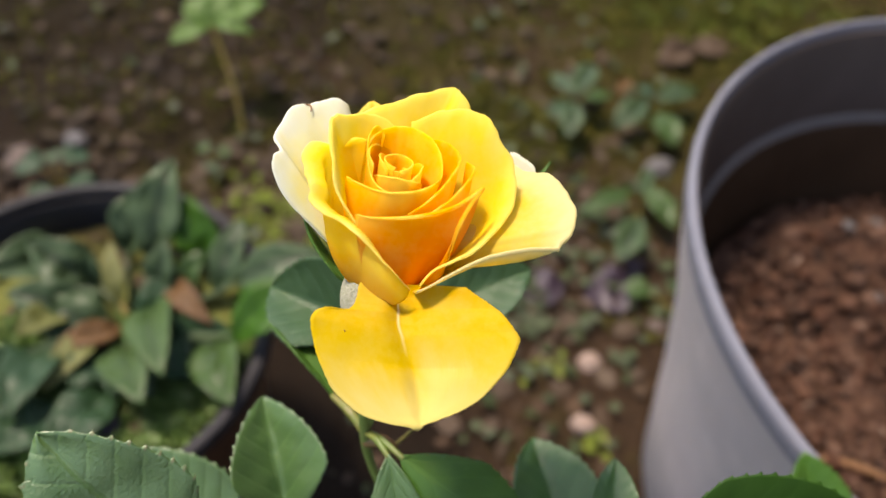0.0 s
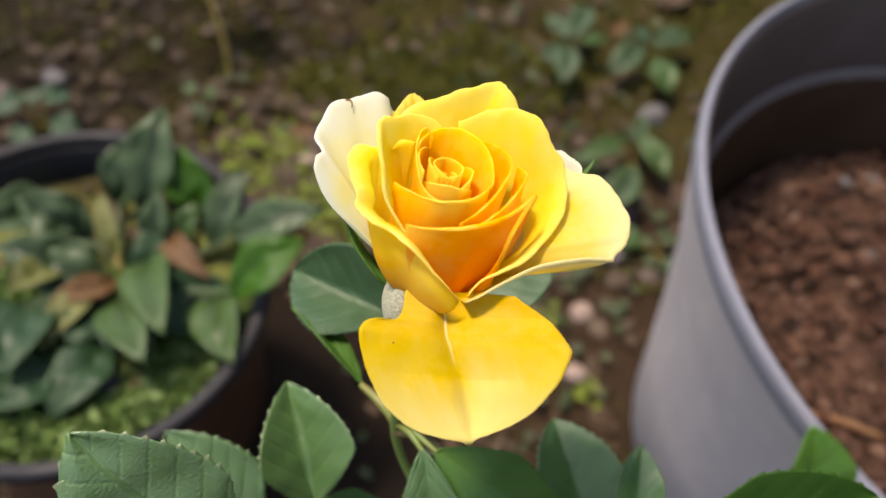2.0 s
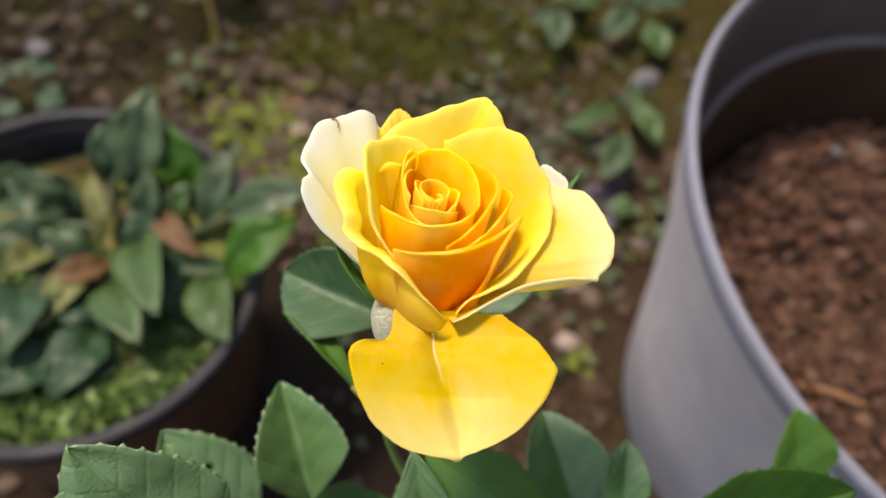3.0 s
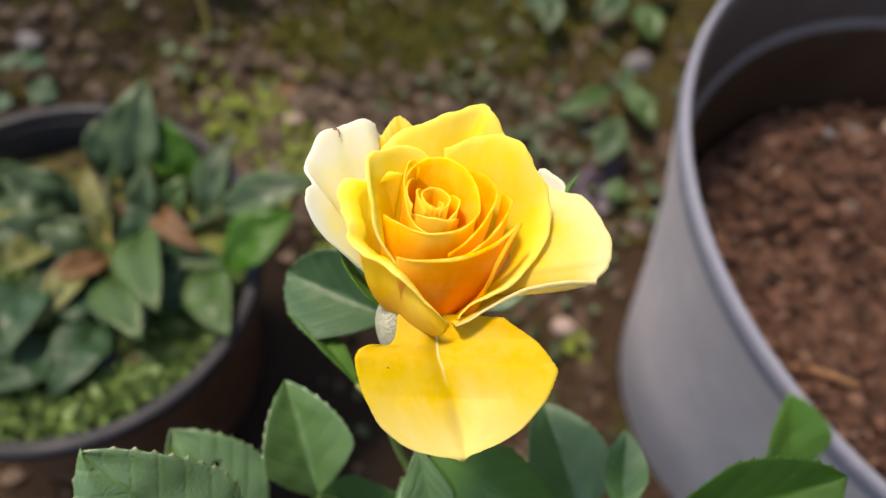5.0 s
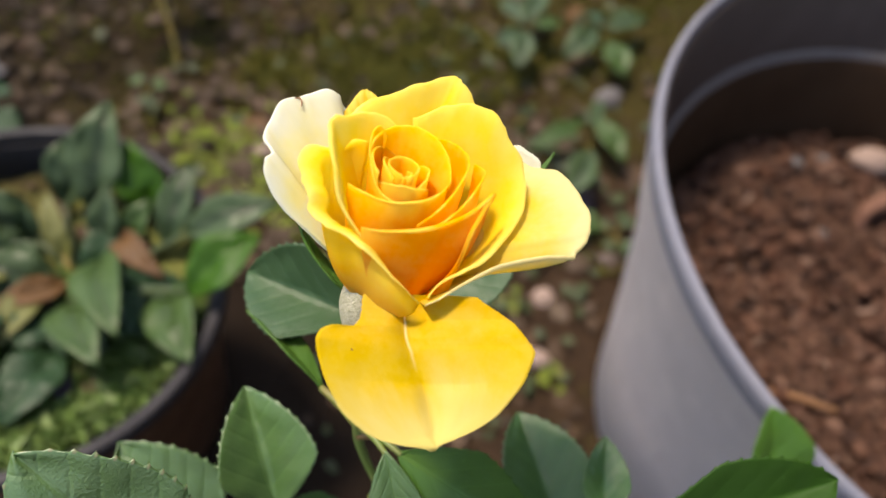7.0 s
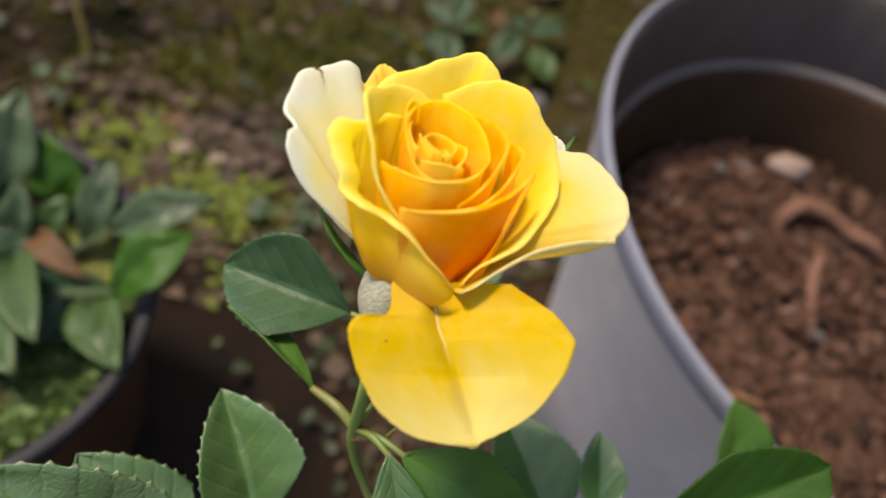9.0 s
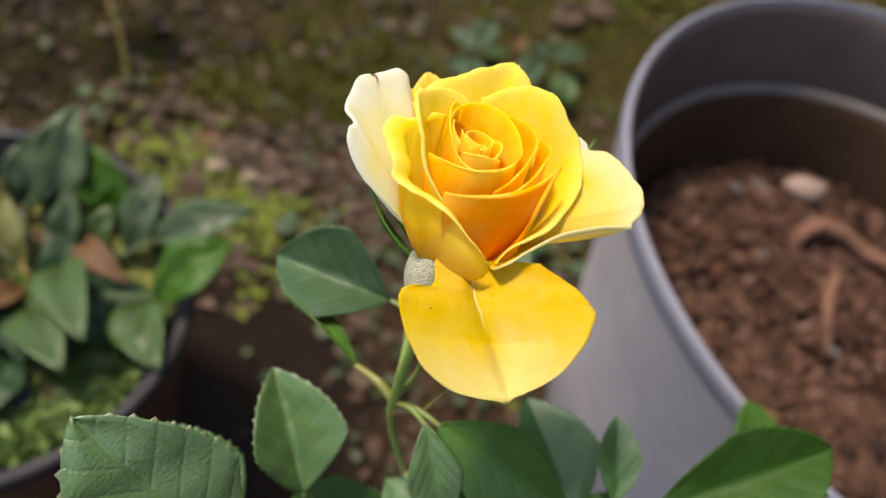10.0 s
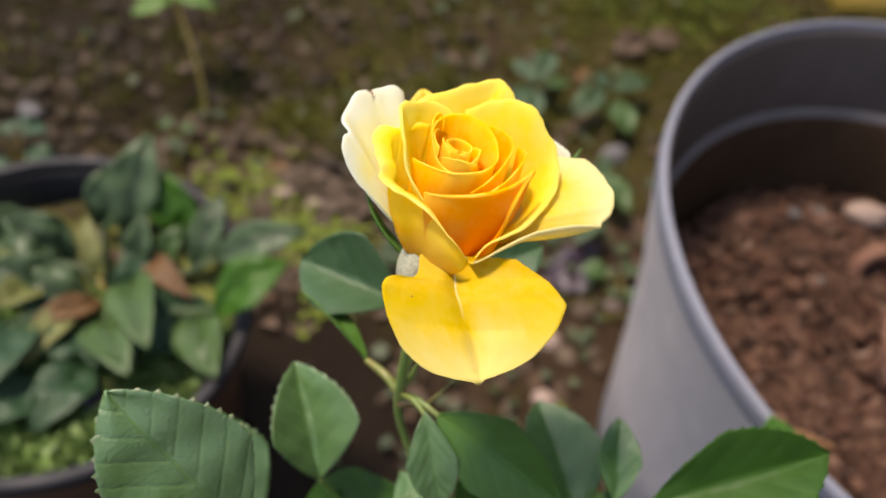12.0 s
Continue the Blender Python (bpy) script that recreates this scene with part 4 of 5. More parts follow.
NODE = (-0.0053, 0.0822, 0.402)
rose_leaf((-0.0451, 0.0515, 0.3827), (-0.0769, 0.0707, 0.4208), 0.0185, (-0.13, -0.36, 0.90), spines=True, pucker=0.01, material=ROSE_LEAF_SHEEN, seed=1, fold=0.2, teeth=16)
rose_leaf((-0.0432, 0.0661, 0.3449), (-0.0694, 0.0889, 0.3716), 0.0145, (-0.15, -0.12, 0.95), teeth=14, pucker=0.01, seed=2, material=ROSE_LEAF_SHEEN, hole=(0.62, 0.62, 0.045))
rose_leaf((-0.0258, 0.0700, 0.3670), (-0.0355, 0.0991, 0.3863), 0.0125, (0.18, -0.40, 0.88), teeth=14, spines=False, pucker=0.008, material=ROSE_LEAF_SHEEN, seed=3, fold=1.0)
rose_leaf((-0.0044, 0.1116, 0.4033), (-0.0354, 0.1272, 0.4005), 0.0125, (0.0, -0.5, 0.85), teeth=15, seed=4, fold=0.9, material=ROSE_LEAF_COOL)
rose_leaf((0.0083, 0.1163, 0.4036), (0.0396, 0.1311, 0.4103), 0.0105, (0.1, -0.35, 0.93), teeth=15, fold=0.5, material=ROSE_LEAF_COOL, seed=5)
rose_leaf((-0.0140, 0.0920, 0.4010), (-0.0344, 0.1126, 0.4053), 0.0046, (0.62, 0.12, 0.60), seed=6, material=ROSE_LEAF_YOUNG, teeth=10, fold=0.35, stalk=NODE, stalk_look=PETIOLE, stalk_size=1.3)
rose_leaf((0.0008, 0.0737, 0.4085), (0.0072, 0.0553, 0.3881), 0.0068, (-0.1, -0.6, 0.75), seed=7, fold=0.40, teeth=14, stalk=NODE, stalk_look=PETIOLE, material=ROSE_LEAF_SHEEN)
rose_leaf((0.0036, 0.0732, 0.4088), (0.0395, 0.0537, 0.3955), 0.0110, (0.25, -0.50, 0.83), teeth=15, seed=8, material=ROSE_LEAF_YOUNG, fold=-0.45, stalk=NODE, stalk_look=PETIOLE)
rose_leaf((0.0548, 0.0581, 0.3661), (0.0446, 0.0968, 0.3699), 0.0130, (0.1, -0.5, 0.85), teeth=15, seed=9, fold=0.5, material=ROSE_LEAF_SOFT)
rose_leaf((0.0608, 0.0596, 0.3815), (0.0630, 0.0821, 0.3907), 0.0066, (-0.1, -0.6, 0.8), seed=10, fold=0.35, teeth=12, material=ROSE_LEAF_SOFT)
rose_leaf((0.0636, 0.0534, 0.3979), (0.1117, 0.0628, 0.4136), 0.0130, (-0.05, -0.30, 0.95), teeth=15, seed=11, material=ROSE_LEAF_DEEP, fold=0.75)
rose_leaf((0.1537, 0.0816, 0.3122), (0.1483, 0.1082, 0.3413), 0.0150, (0.15, -0.5, 0.85), teeth=15, seed=12, material=ROSE_LEAF_YOUNG, fold=0.3)
rose_leaf((0.0041, 0.0680, 0.3573), (-0.0300, 0.0712, 0.3410), 0.0110, (-0.1, -0.4, 0.9), teeth=15, seed=13, material=ROSE_LEAF_DEEP)
rose_leaf((0.0002, 0.0764, 0.3573), (0.0115, 0.0593, 0.3606), 0.0085, (0, -0.3, 0.95), seed=14, teeth=14, material=ROSE_LEAF_SOFT)
rose_leaf((0.0164, 0.0599, 0.3585), (0.0294, 0.0716, 0.3578), 0.0090, (0, -0.3, 0.95), seed=15, teeth=12, material=ROSE_LEAF_DEEP)
rose_leaf((0.0486, 0.0576, 0.3654), (0.0327, 0.0718, 0.3626), 0.0085, (0, -0.4, 0.9), seed=16, teeth=14, material=ROSE_LEAF_SOFT)
rose_leaf((0.0652, 0.0548, 0.3741), (0.0576, 0.0648, 0.3730), 0.0055, (0, -0.4, 0.9), seed=17, teeth=10, material=ROSE_LEAF_DEEP)


# ---- sepals and small growth on the rose ----
def sepal(base, tip, half, up, seed):
    b, t = BLOOM @ (Vector(base) / 1000), BLOOM @ (Vector(tip) / 1000)
    me = mesh_of("sepal", *blade(b, t, half, BLOOM.to_3x3() @ Vector(up), fold=0.3, droop=-0.10, widest=0.25, ripple=0.12, nu=8, nv=22, seed=seed))
    return thicken(as_object("sepal", me, ROSE_LEAF_YOUNG, bloom, "narrow pointed green sepal"), 0.0005)


sepal((-6.0, 2.0, -0.5), (-18.0, 6.5, 13.5), 0.0026, (0.6, 0, 0.8), 31)
sepal((4.5, 3.5, 0.0), (35.2, 19.6, 27.2), 0.0026, (-0.5, -0.2, 0.8), 32)
sepal((1.0, 5.5, 0.0), (3.0, 27.0, 15.0), 0.0028, (0, -0.5, 0.8), 33)
sepal((-3.0, 5.0, 0.0), (-14.0, 20.0, 16.0), 0.0028, (0.3, -0.4, 0.8), 34)
tube_object("side_shoot", [(-0.0050, 0.0818, 0.398), (-0.0005, 0.0805, 0.4005), (0.0022, 0.0795, 0.3985)], [0.0019, 0.0016, 0.0013], STEM_RED, rose, "yellowish red side shoot at the stem's joint", seg=10, bumps=0.1)
tube_object("side_shoot", [(-0.0046, 0.0826, 0.404), (-0.0022, 0.0838, 0.414), (-0.0016, 0.0850, 0.424)], [0.0008, 0.0006, 0.0002], STEM, rose, seg=8)
tube_object("side_shoot", [(0.0020, 0.0800, 0.3985), (0.0060, 0.0825, 0.402), (0.0100, 0.0850, 0.4060)], [0.0006, 0.0004, 0.0001], PETIOLE, rose, seg=8)
tube_object("branch", [(-0.0030, 0.0780, 0.310), (-0.020, 0.068, 0.335), (-0.0400, 0.0540, 0.3650), (-0.0451, 0.0515, 0.3827)], [0.0016, 0.0014, 0.0010, 0.0007], STEM, rose, seg=8)
tube_object("branch", [(-0.0030, 0.0780, 0.300), (-0.014, 0.072, 0.335), (-0.0258, 0.0700, 0.3670)], [0.0014, 0.0012, 0.0006], STEM, rose, seg=8)
tube_object("branch", [(-0.020, 0.068, 0.335), (-0.034, 0.066, 0.340), (-0.0432, 0.0661, 0.3449)], [0.0010, 0.0009, 0.0006], STEM, rose, seg=8)
tube_object("branch", [(-0.0055, 0.0830, 0.408), (-0.0010, 0.0980, 0.4035), (0.0020, 0.1130, 0.4030), (0.0083, 0.1163, 0.4036)], [0.0012, 0.0010, 0.0008, 0.0006], STEM, rose, seg=8)
tube_object("branch", [(0.0010, 0.1080, 0.4032), (-0.0015, 0.1100, 0.4032), (-0.0044, 0.1116, 0.4033)], [0.0008, 0.0008, 0.0006], STEM, rose, seg=8)
tube_object("branch", [(-0.0030, 0.0780, 0.290), (0.030, 0.066, 0.330), (0.054, 0.0560, 0.3600), (0.0636, 0.0534, 0.3979)], [0.0017, 0.0015, 0.0012, 0.0007], STEM, rose, seg=8)
tube_object("branch", [(0.048, 0.0595, 0.350), (0.0530, 0.0578, 0.359), (0.0548, 0.0581, 0.3661)], [0.0009, 0.0008, 0.0006], STEM, rose, seg=8)
tube_object("branch", [(0.0553, 0.0556, 0.3650), (0.0590, 0.0575, 0.375), (0.0608, 0.0596, 0.3815)], [0.0009, 0.0008, 0.0006], STEM, rose, seg=8)
tube_object("branch", [(0.020, 0.0710, 0.314), (0.090, 0.0720, 0.306), (0.1537, 0.0816, 0.3122)], [0.0012, 0.0011, 0.0006], STEM, rose, seg=8)
tube_object("branch", [(0.030, 0.0660, 0.330), (0.024, 0.0620, 0.345), (0.0164, 0.0599, 0.3585)], [0.0010, 0.0009, 0.0006], STEM, rose, seg=8)
tube_object("branch", [(0.0060, 0.0670, 0.340), (0.0020, 0.0720, 0.350), (0.0002, 0.0764, 0.3573)], [0.0010, 0.0009, 0.0006], STEM, rose, seg=8)


# ---- loose bits on the ground and in the pots ----
rng = random.Random(11)
ICO_V, ICO_F = [], []
_g = (1 + 5 ** 0.5) / 2
for a in (-1, 1):
    for b in (-_g, _g):
        ICO_V += [Vector((0, a, b)).normalized(), Vector((a, b, 0)).normalized(), Vector((b, 0, a)).normalized()]
bm = bmesh.new()
for v in ICO_V:
    bm.verts.new(v)
bmesh.ops.convex_hull(bm, input=bm.verts)
bm.verts.index_update()
ICO_V = [v.co.copy() for v in bm.verts]
ICO_F = [tuple(v.index for v in f.verts) for f in bm.faces]
bm.free()


class Heap:
    """Many bits in one mesh."""

    def __init__(self):
        self.v, self.f = [], []

    def add(self, verts, faces):
        n = len(self.v)
        self.v += [tuple(p) for p in verts]
        self.f += [tuple(i + n for i in f) for f in faces]

    def stone(self, p, size, flat=0.6):
        turn = Euler((rng.uniform(-0.4, 0.4), rng.uniform(-0.4, 0.4), rng.uniform(0, 6.3))).to_matrix()
        s = Vector((rng.uniform(0.8, 1.3), rng.uniform(0.7, 1.1), flat * rng.uniform(0.7, 1.2))) * size
        self.add([Vector(p) + turn @ Vector((v.x * s.x, v.y * s.y, v.z * s.z)) * rng.uniform(0.82, 1.12) for v in ICO_V], ICO_F)

    def leaf(self, p, length, half, lift=0.3, heading=None, tilt=0.3):
        a = rng.uniform(0, 6.3) if heading is None else heading
        p = Vector(p)
        d = Vector((math.cos(a), math.sin(a), rng.uniform(-0.1, lift))).normalized()
        up = Vector((rng.uniform(-tilt, tilt), rng.uniform(-tilt, tilt), 1))
        v, f, _ = blade(p - d * length * 0.3, p + d * length * 0.7, half, up, fold=rng.uniform(-0.3, 0.5), droop=rng.uniform(-0.12, 0.18), ripple=0.5, nu=4, nv=6, seed=rng.uniform(0, 50))
        self.add(v, f)

    def chip(self, p, size):
        turn = Euler((rng.uniform(-0.5, 0.5), rng.uniform(-0.5, 0.5), rng.uniform(0, 6.3))).to_matrix()
        s = (size * rng.uniform(0.8, 1.8), size * rng.uniform(0.3, 0.7), size * rng.uniform(0.12, 0.3))
        self.add([Vector(p) + turn @ Vector((x * s[0] * rng.uniform(0.7, 1.1), y * s[1] * rng.uniform(0.6, 1.1), z * s[2])) for z in (-1, 1) for x, y in ((-1, -1), (1, -0.7), (0.9, 1), (-0.8, 0.9))],
                 [(0, 3, 2, 1), (4, 5, 6, 7), (0, 1, 5, 4), (1, 2, 6, 5), (2, 3, 7, 6), (3, 0, 4, 7)])

    def tuft(self, p, height, n=5):
        for _ in range(n):
            a = rng.uniform(0, 6.3)
            q = Vector(p) + Vector((rng.gauss(0, 1), rng.gauss(0, 1), 0)) * height * 0.5
            w = Vector((math.cos(a), math.sin(a), 0)) * height * rng.uniform(0.2, 0.4)
            t = q + Vector((rng.gauss(0, 0.45), rng.gauss(0, 0.45), rng.uniform(0.6, 1.1))) * height
            m = (q + t) / 2 + Vector((rng.gauss(0, 0.2), rng.gauss(0, 0.2), 0.1)) * height
            self.add([q - w * 0.4, q + w * 0.4, m + w, t, m - w], [(0, 1, 2, 4), (4, 2, 3)])

    def build(self, name, material, label, category, smooth=True):
        ob = as_object(name, mesh_of(name, self.v, self.f, smooth=smooth), material)
        return tagged(ob, label, category, kind="stuff")


def clear_of_pots(x, y, gap=0.0):
    return math.hypot(x - BIG[0], y - BIG[1]) > 0.165 + gap and math.hypot(x - SMALL[0], y - SMALL[1]) > 0.104 + gap


def beside_pot(x, y):
    """The bare strip of earth between the brown pot and the rose."""
    return -0.14 < x < 0.035 and 0.08 < y < 0.345


def open_ground(far=1.5):
    while True:
        y = 0.05 + (far - 0.05) * rng.random() ** 1.3
        x = rng.uniform(-0.35 - 0.45 * y, 0.25 + 0.75 * y)
        if clear_of_pots(x, y) and not (beside_pot(x, y) and rng.random() < 0.93):
            return x, y, ground_height(x, y)


def mossy(x, y):
    return noise.noise(Vector((x * 5, y * 7, 3.3))) + 0.5 * noise.noise(Vector((x * 17, y * 17, 1.1))) + 0.55 * math.tanh((y - 0.56) * 8) + 0.5 * math.exp(-((x - 0.04) ** 2 / 0.012 + (y - 0.60) ** 2 / 0.0025))


pebbles, litter, moss, weeds, bright = Heap(), Heap(), Heap(), Heap(), Heap()
for _ in range(800):
    x, y, z = open_ground()
    if (mossy(x, y) < 0.25 or rng.random() < 0.25) and not (y - x > 0.66 and rng.random() < 0.5):
        s = rng.uniform(0.0015, 0.0045) if rng.random() < 0.9 else rng.uniform(0.005, 0.008)
        pebbles.stone((x, y, z + s * 0.2), s)
for _ in range(1700):
    x, y, z = open_ground()
    if (mossy(x, y) < 0.3 or rng.random() < 0.4) and not (y - x > 0.66 and rng.random() < 0.5):
        k = rng.uniform(0.007, 0.024)
        litter.leaf((x, y, z + 0.003), k, k * rng.uniform(0.18, 0.42), 0.35)
for _ in range(15000):
    x, y, z = open_ground(1.6)
    if mossy(x, y) > 0.02 and not (y - x > 0.66 and x < 0.0 and rng.random() < 0.45):
        moss.tuft((x, y, z - 0.001), rng.uniform(0.004, 0.010), 4)
for _ in range(3200):
    x, y = rng.gauss(0.050, 0.065), rng.gauss(0.628, 0.028)
    moss.tuft((x, y, ground_height(x, y) - 0.001), rng.uniform(0.006, 0.012), 4)
for _ in range(1400):
    x, y = rng.gauss(0.43, 0.09), rng.gauss(0.92, 0.06)
    (bright if rng.random() < 0.3 else moss).tuft((x, y, ground_height(x, y) - 0.001), rng.uniform(0.005, 0.012), 4)
for _ in range(230):
    y = rng.gauss(0.44, 0.12)
    x = rng.gauss(0.12 + 0.12 * (y - 0.3), 0.07)
    if clear_of_pots(x, y, 0.01):
        k = rng.uniform(0.008, 0.019)
        weeds.leaf((x, y, ground_height(x, y) + rng.uniform(0.003, 0.014)), k, k * rng.uniform(0.28, 0.45), 0.5, tilt=0.5)
for _ in range(260):
    x, y, z = open_ground(1.1)
    k = rng.uniform(0.008, 0.02)
    weeds.leaf((x, y, z + rng.uniform(0.003, 0.012)), k, k * rng.uniform(0.28, 0.45), 0.5, tilt=0.5)
for cx, cy, spread, count in ((-0.105, 0.475, 0.030, 200), (-0.035, 0.445, 0.026, 260), (-0.13, 0.52, 0.028, 110), (0.178, 0.262, 0.006, 14), (0.135, 0.33, 0.012, 16), (-0.04, 0.36, 0.015, 24)):
    for _ in range(count):
        x, y = rng.gauss(cx, spread), rng.gauss(cy, spread * 0.7)
        if clear_of_pots(x, y, 0.005):
            if rng.random() < 0.4:
                bright.tuft((x, y, ground_height(x, y)), rng.uniform(0.004, 0.007), 3)
            else:
                k = rng.uniform(0.006, 0.012)
                bright.leaf((x, y, ground_height(x, y) + rng.uniform(0.003, 0.008)), k, k * 0.4, 0.2)
dark = Heap()
for _ in range(520):
    y = rng.uniform(0.50, 1.15)
    x = rng.uniform(-0.30 - 0.45 * y, 0.10 + 0.1 * y)
    if clear_of_pots(x, y, 0.01):
        k = rng.uniform(0.010, 0.026)
        dark.leaf((x, y, ground_height(x, y) + 0.005), k, k * rng.uniform(0.25, 0.5), 0.4, tilt=0.5)
dark.build("leaf_litter", LITTER_DARK, "dark rotting leaves lying on mossy earth", "leaf litter")
pale = Heap()
for _ in range(560):
    x, y = rng.gauss(0.0, 0.17), rng.gauss(0.49, 0.11)
    if clear_of_pots(x, y, 0.01) and not beside_pot(x, y):
        k = rng.uniform(0.009, 0.026)
        pale.leaf((x, y, ground_height(x, y) + 0.004), k, k * rng.uniform(0.22, 0.45), 0.3)
pale.build("leaf_litter", LITTER_PALE, "faded pinkish brown leaf scraps on damp earth", "leaf litter")
pebbles.build("pebbles", PEBBLES, "small grey and tan pebbles strewn over the earth", "pebbles")
litter.build("leaf_litter", LITTER, "dry brown scraps of fallen leaves on earth", "leaf litter")
moss.build("moss", MOSS, "olive green moss growing in patches on earth", "moss")
weeds.build("ground_weeds", WEEDS, "low grey-green weeds spreading over the earth", "weeds")
bright.build("moss", MOSS_BRIGHT, "bright yellow-green moss tufts between fallen leaves", "moss")

chips, crumbs = Heap(), Heap()
for _ in range(460):
    a, r = rng.uniform(0, 6.3), 0.172 * rng.random() ** 0.5
    chips.chip((BIG[0] + r * math.cos(a), BIG[1] + r * math.sin(a), SOIL_Z + rng.uniform(0.0, 0.008)), rng.uniform(0.0012, 0.0038))
for _ in range(3600):
    a, r = rng.uniform(0, 6.3), 0.172 * rng.random() ** 0.5
    crumbs.stone((BIG[0] + r * math.cos(a), BIG[1] + r * math.sin(a), SOIL_Z + rng.uniform(0.0, 0.005)), rng.uniform(0.0012, 0.0042), 0.8)
for _ in range(520):
    a, r = rng.uniform(0, 6.3), 0.164 * rng.random() ** 0.5
    crumbs.stone((BIG[0] + r * math.cos(a), BIG[1] + r * math.sin(a), SOIL_Z + rng.uniform(0.0, 0.006)), rng.uniform(0.003, 0.009), 0.75)
chips.build("bark_chips", CHIPS, "reddish brown bark chips mixed into the pot's soil", "bark chips", False)
crumbs.build("soil_crumbs", CRUMBS, "loose dark and reddish brown soil crumbs in the grey pot", "soil")

pot_moss = Heap()
for _ in range(3600):
    a, r = rng.uniform(0, 6.3), 0.102 * rng.random() ** 0.5
    x, y = SMALL[0] + r * math.cos(a), SMALL[1] + r * math.sin(a)
    if noise.noise(Vector((x * 22, y * 22, 7))) > -0.18 - 0.3 * (y < 0.22) + 2.5 * max(0.0, y - 0.25) / 0.06:
        pot_moss.tuft((x, y, 0.152 + 0.012 * max(0.0, (r - 0.07) / 0.03) * (y < 0.2)), rng.uniform(0.006, 0.012), 4)
pot_moss.build("moss", MOSS_POT, "bright green moss carpet inside the brown pot", "moss")
scraps = Heap()
for _ in range(60):
    a, r = rng.uniform(0, 6.3), 0.095 * rng.random() ** 0.5
    k = rng.uniform(0.008, 0.02)
    scraps.leaf((SMALL[0] + r * math.cos(a), SMALL[1] + r * math.sin(a), 0.156), k, k * 0.3, 0.3)
scraps.build("leaf_litter", LITTER, "dry reddish brown leaf scraps lying on the moss", "leaf litter")


# ---- single stones, roots and twigs ----
def stone(p, size, material, label, flat=0.65, turn=0.0):
    me = bpy.data.meshes.new("stone")
    b = bmesh.new()
    bmesh.ops.create_icosphere(b, subdivisions=3, radius=1.0)
    for v in b.verts:
        k = 1 + 0.22 * noise.noise(v.co * 1.3 + Vector(p) * 40) + 0.08 * noise.noise(v.co * 4 + Vector(p) * 40)
        v.co = Vector((v.co.x * size[0], v.co.y * size[1], v.co.z * size[0] * flat)) * k
    b.to_mesh(me)
    b.free()
    me.polygons.foreach_set("use_smooth", [True] * len(me.polygons))
    ob = as_object("stone", me, material)
    ob.matrix_basis = pose(p[0], p[1], p[2] + size[0] * flat * 0.5, 0, 0, turn)
    return tagged(ob, label, "stone")


def on_ground(x, y):
    return (x, y, ground_height(x, y))


stone(on_ground(0.1655, 0.2765), (0.011, 0.009), STONE_PINK, "small pinkish rounded stone on the earth")
stone(on_ground(0.1793, 0.3368), (0.011, 0.010), STONE_PINK, "small pinkish rounded stone on the earth")
stone(on_ground(0.2874, 0.5890), (0.018, 0.013), STONE_GREY, "flat grey stone beside the big pot", 0.4, 20)
stone(on_ground(-0.405, 0.575), (0.016, 0.020), STONE_TAN, "weathered pinkish grey stone behind the brown pot", 0.5)
stone(on_ground(-0.355, 0.605), (0.015, 0.011), STONE_GREY, "flat grey stone on mossy earth", 0.4, -15)
stone(on_ground(-0.0787, 0.5043), (0.010, 0.008), STONE_PINK, "small pale stone lying on earth")
stone(on_ground(-0.0451, 0.4924), (0.010, 0.008), STONE_PINK, "small pale stone lying on earth")
stone(on_ground(-0.0950, 0.4450), (0.017, 0.013), STONE_TAN, "flat pinkish stone behind the brown pot", 0.4, 35)
stone(on_ground(0.245, 0.375), (0.009, 0.008), STONE_TAN, "small tan stone beside the grey pot")
stone((0.3973, 0.3600, SOIL_Z + 0.004), (0.018, 0.012), STONE_PINK, "pale stone half sunk in the pot's soil", 0.6, -10)
stone((0.3351, 0.3600, SOIL_Z + 0.003), (0.0055, 0.0045), STONE_GREY, "small grey stone on the pot's soil")
stone((0.3580, 0.3640, SOIL_Z + 0.003), (0.0055, 0.0045), STONE_GREY, "small grey stone on the pot's soil")
stone((0.3330, 0.2950, SOIL_Z + 0.002), (0.0055, 0.0045), STONE_GREY, "small grey stone on the pot's soil")
stone((0.3600, 0.2130, SOIL_Z + 0.002), (0.0055, 0.0045), STONE_GREY, "small grey stone on the pot's soil")

root = tube_object("root", [(0.3665, 0.3020, SOIL_Z - 0.004), (0.3720, 0.3120, SOIL_Z + 0.012), (0.3880, 0.3155, SOIL_Z + 0.018), (0.4080, 0.3100, SOIL_Z + 0.014), (0.4250, 0.3000, SOIL_Z + 0.008), (0.4420, 0.2850, SOIL_Z + 0.010), (0.4560, 0.2780, SOIL_Z - 0.004)],
                   [0.0050, 0.0062, 0.0066, 0.0068, 0.0066, 0.0060, 0.0045], ROOT, seg=14, bumps=0.25)
tagged(root, "thick curled reddish brown root arching out of soil", "root")
root = tube_object("root", [(0.4000, 0.2830, SOIL_Z - 0.003), (0.3860, 0.2720, SOIL_Z + 0.008), (0.3730, 0.2560, SOIL_Z + 0.007), (0.3650, 0.2390, SOIL_Z + 0.006), (0.3640, 0.2200, SOIL_Z - 0.004)],
                   [0.0040, 0.0046, 0.0046, 0.0042, 0.0030], ROOT, seg=12, bumps=0.25)
tagged(root, "thin curved reddish brown root lying on soil", "root")
twig = tube_object("twig", [(0.2480, 0.1770, SOIL_Z + 0.004), (0.2640, 0.1740, SOIL_Z + 0.007), (0.2800, 0.1680, SOIL_Z + 0.007), (0.2950, 0.1640, SOIL_Z + 0.004)], [0.0018, 0.0024, 0.0026, 0.0022], TWIG, seg=9, bumps=0.2)
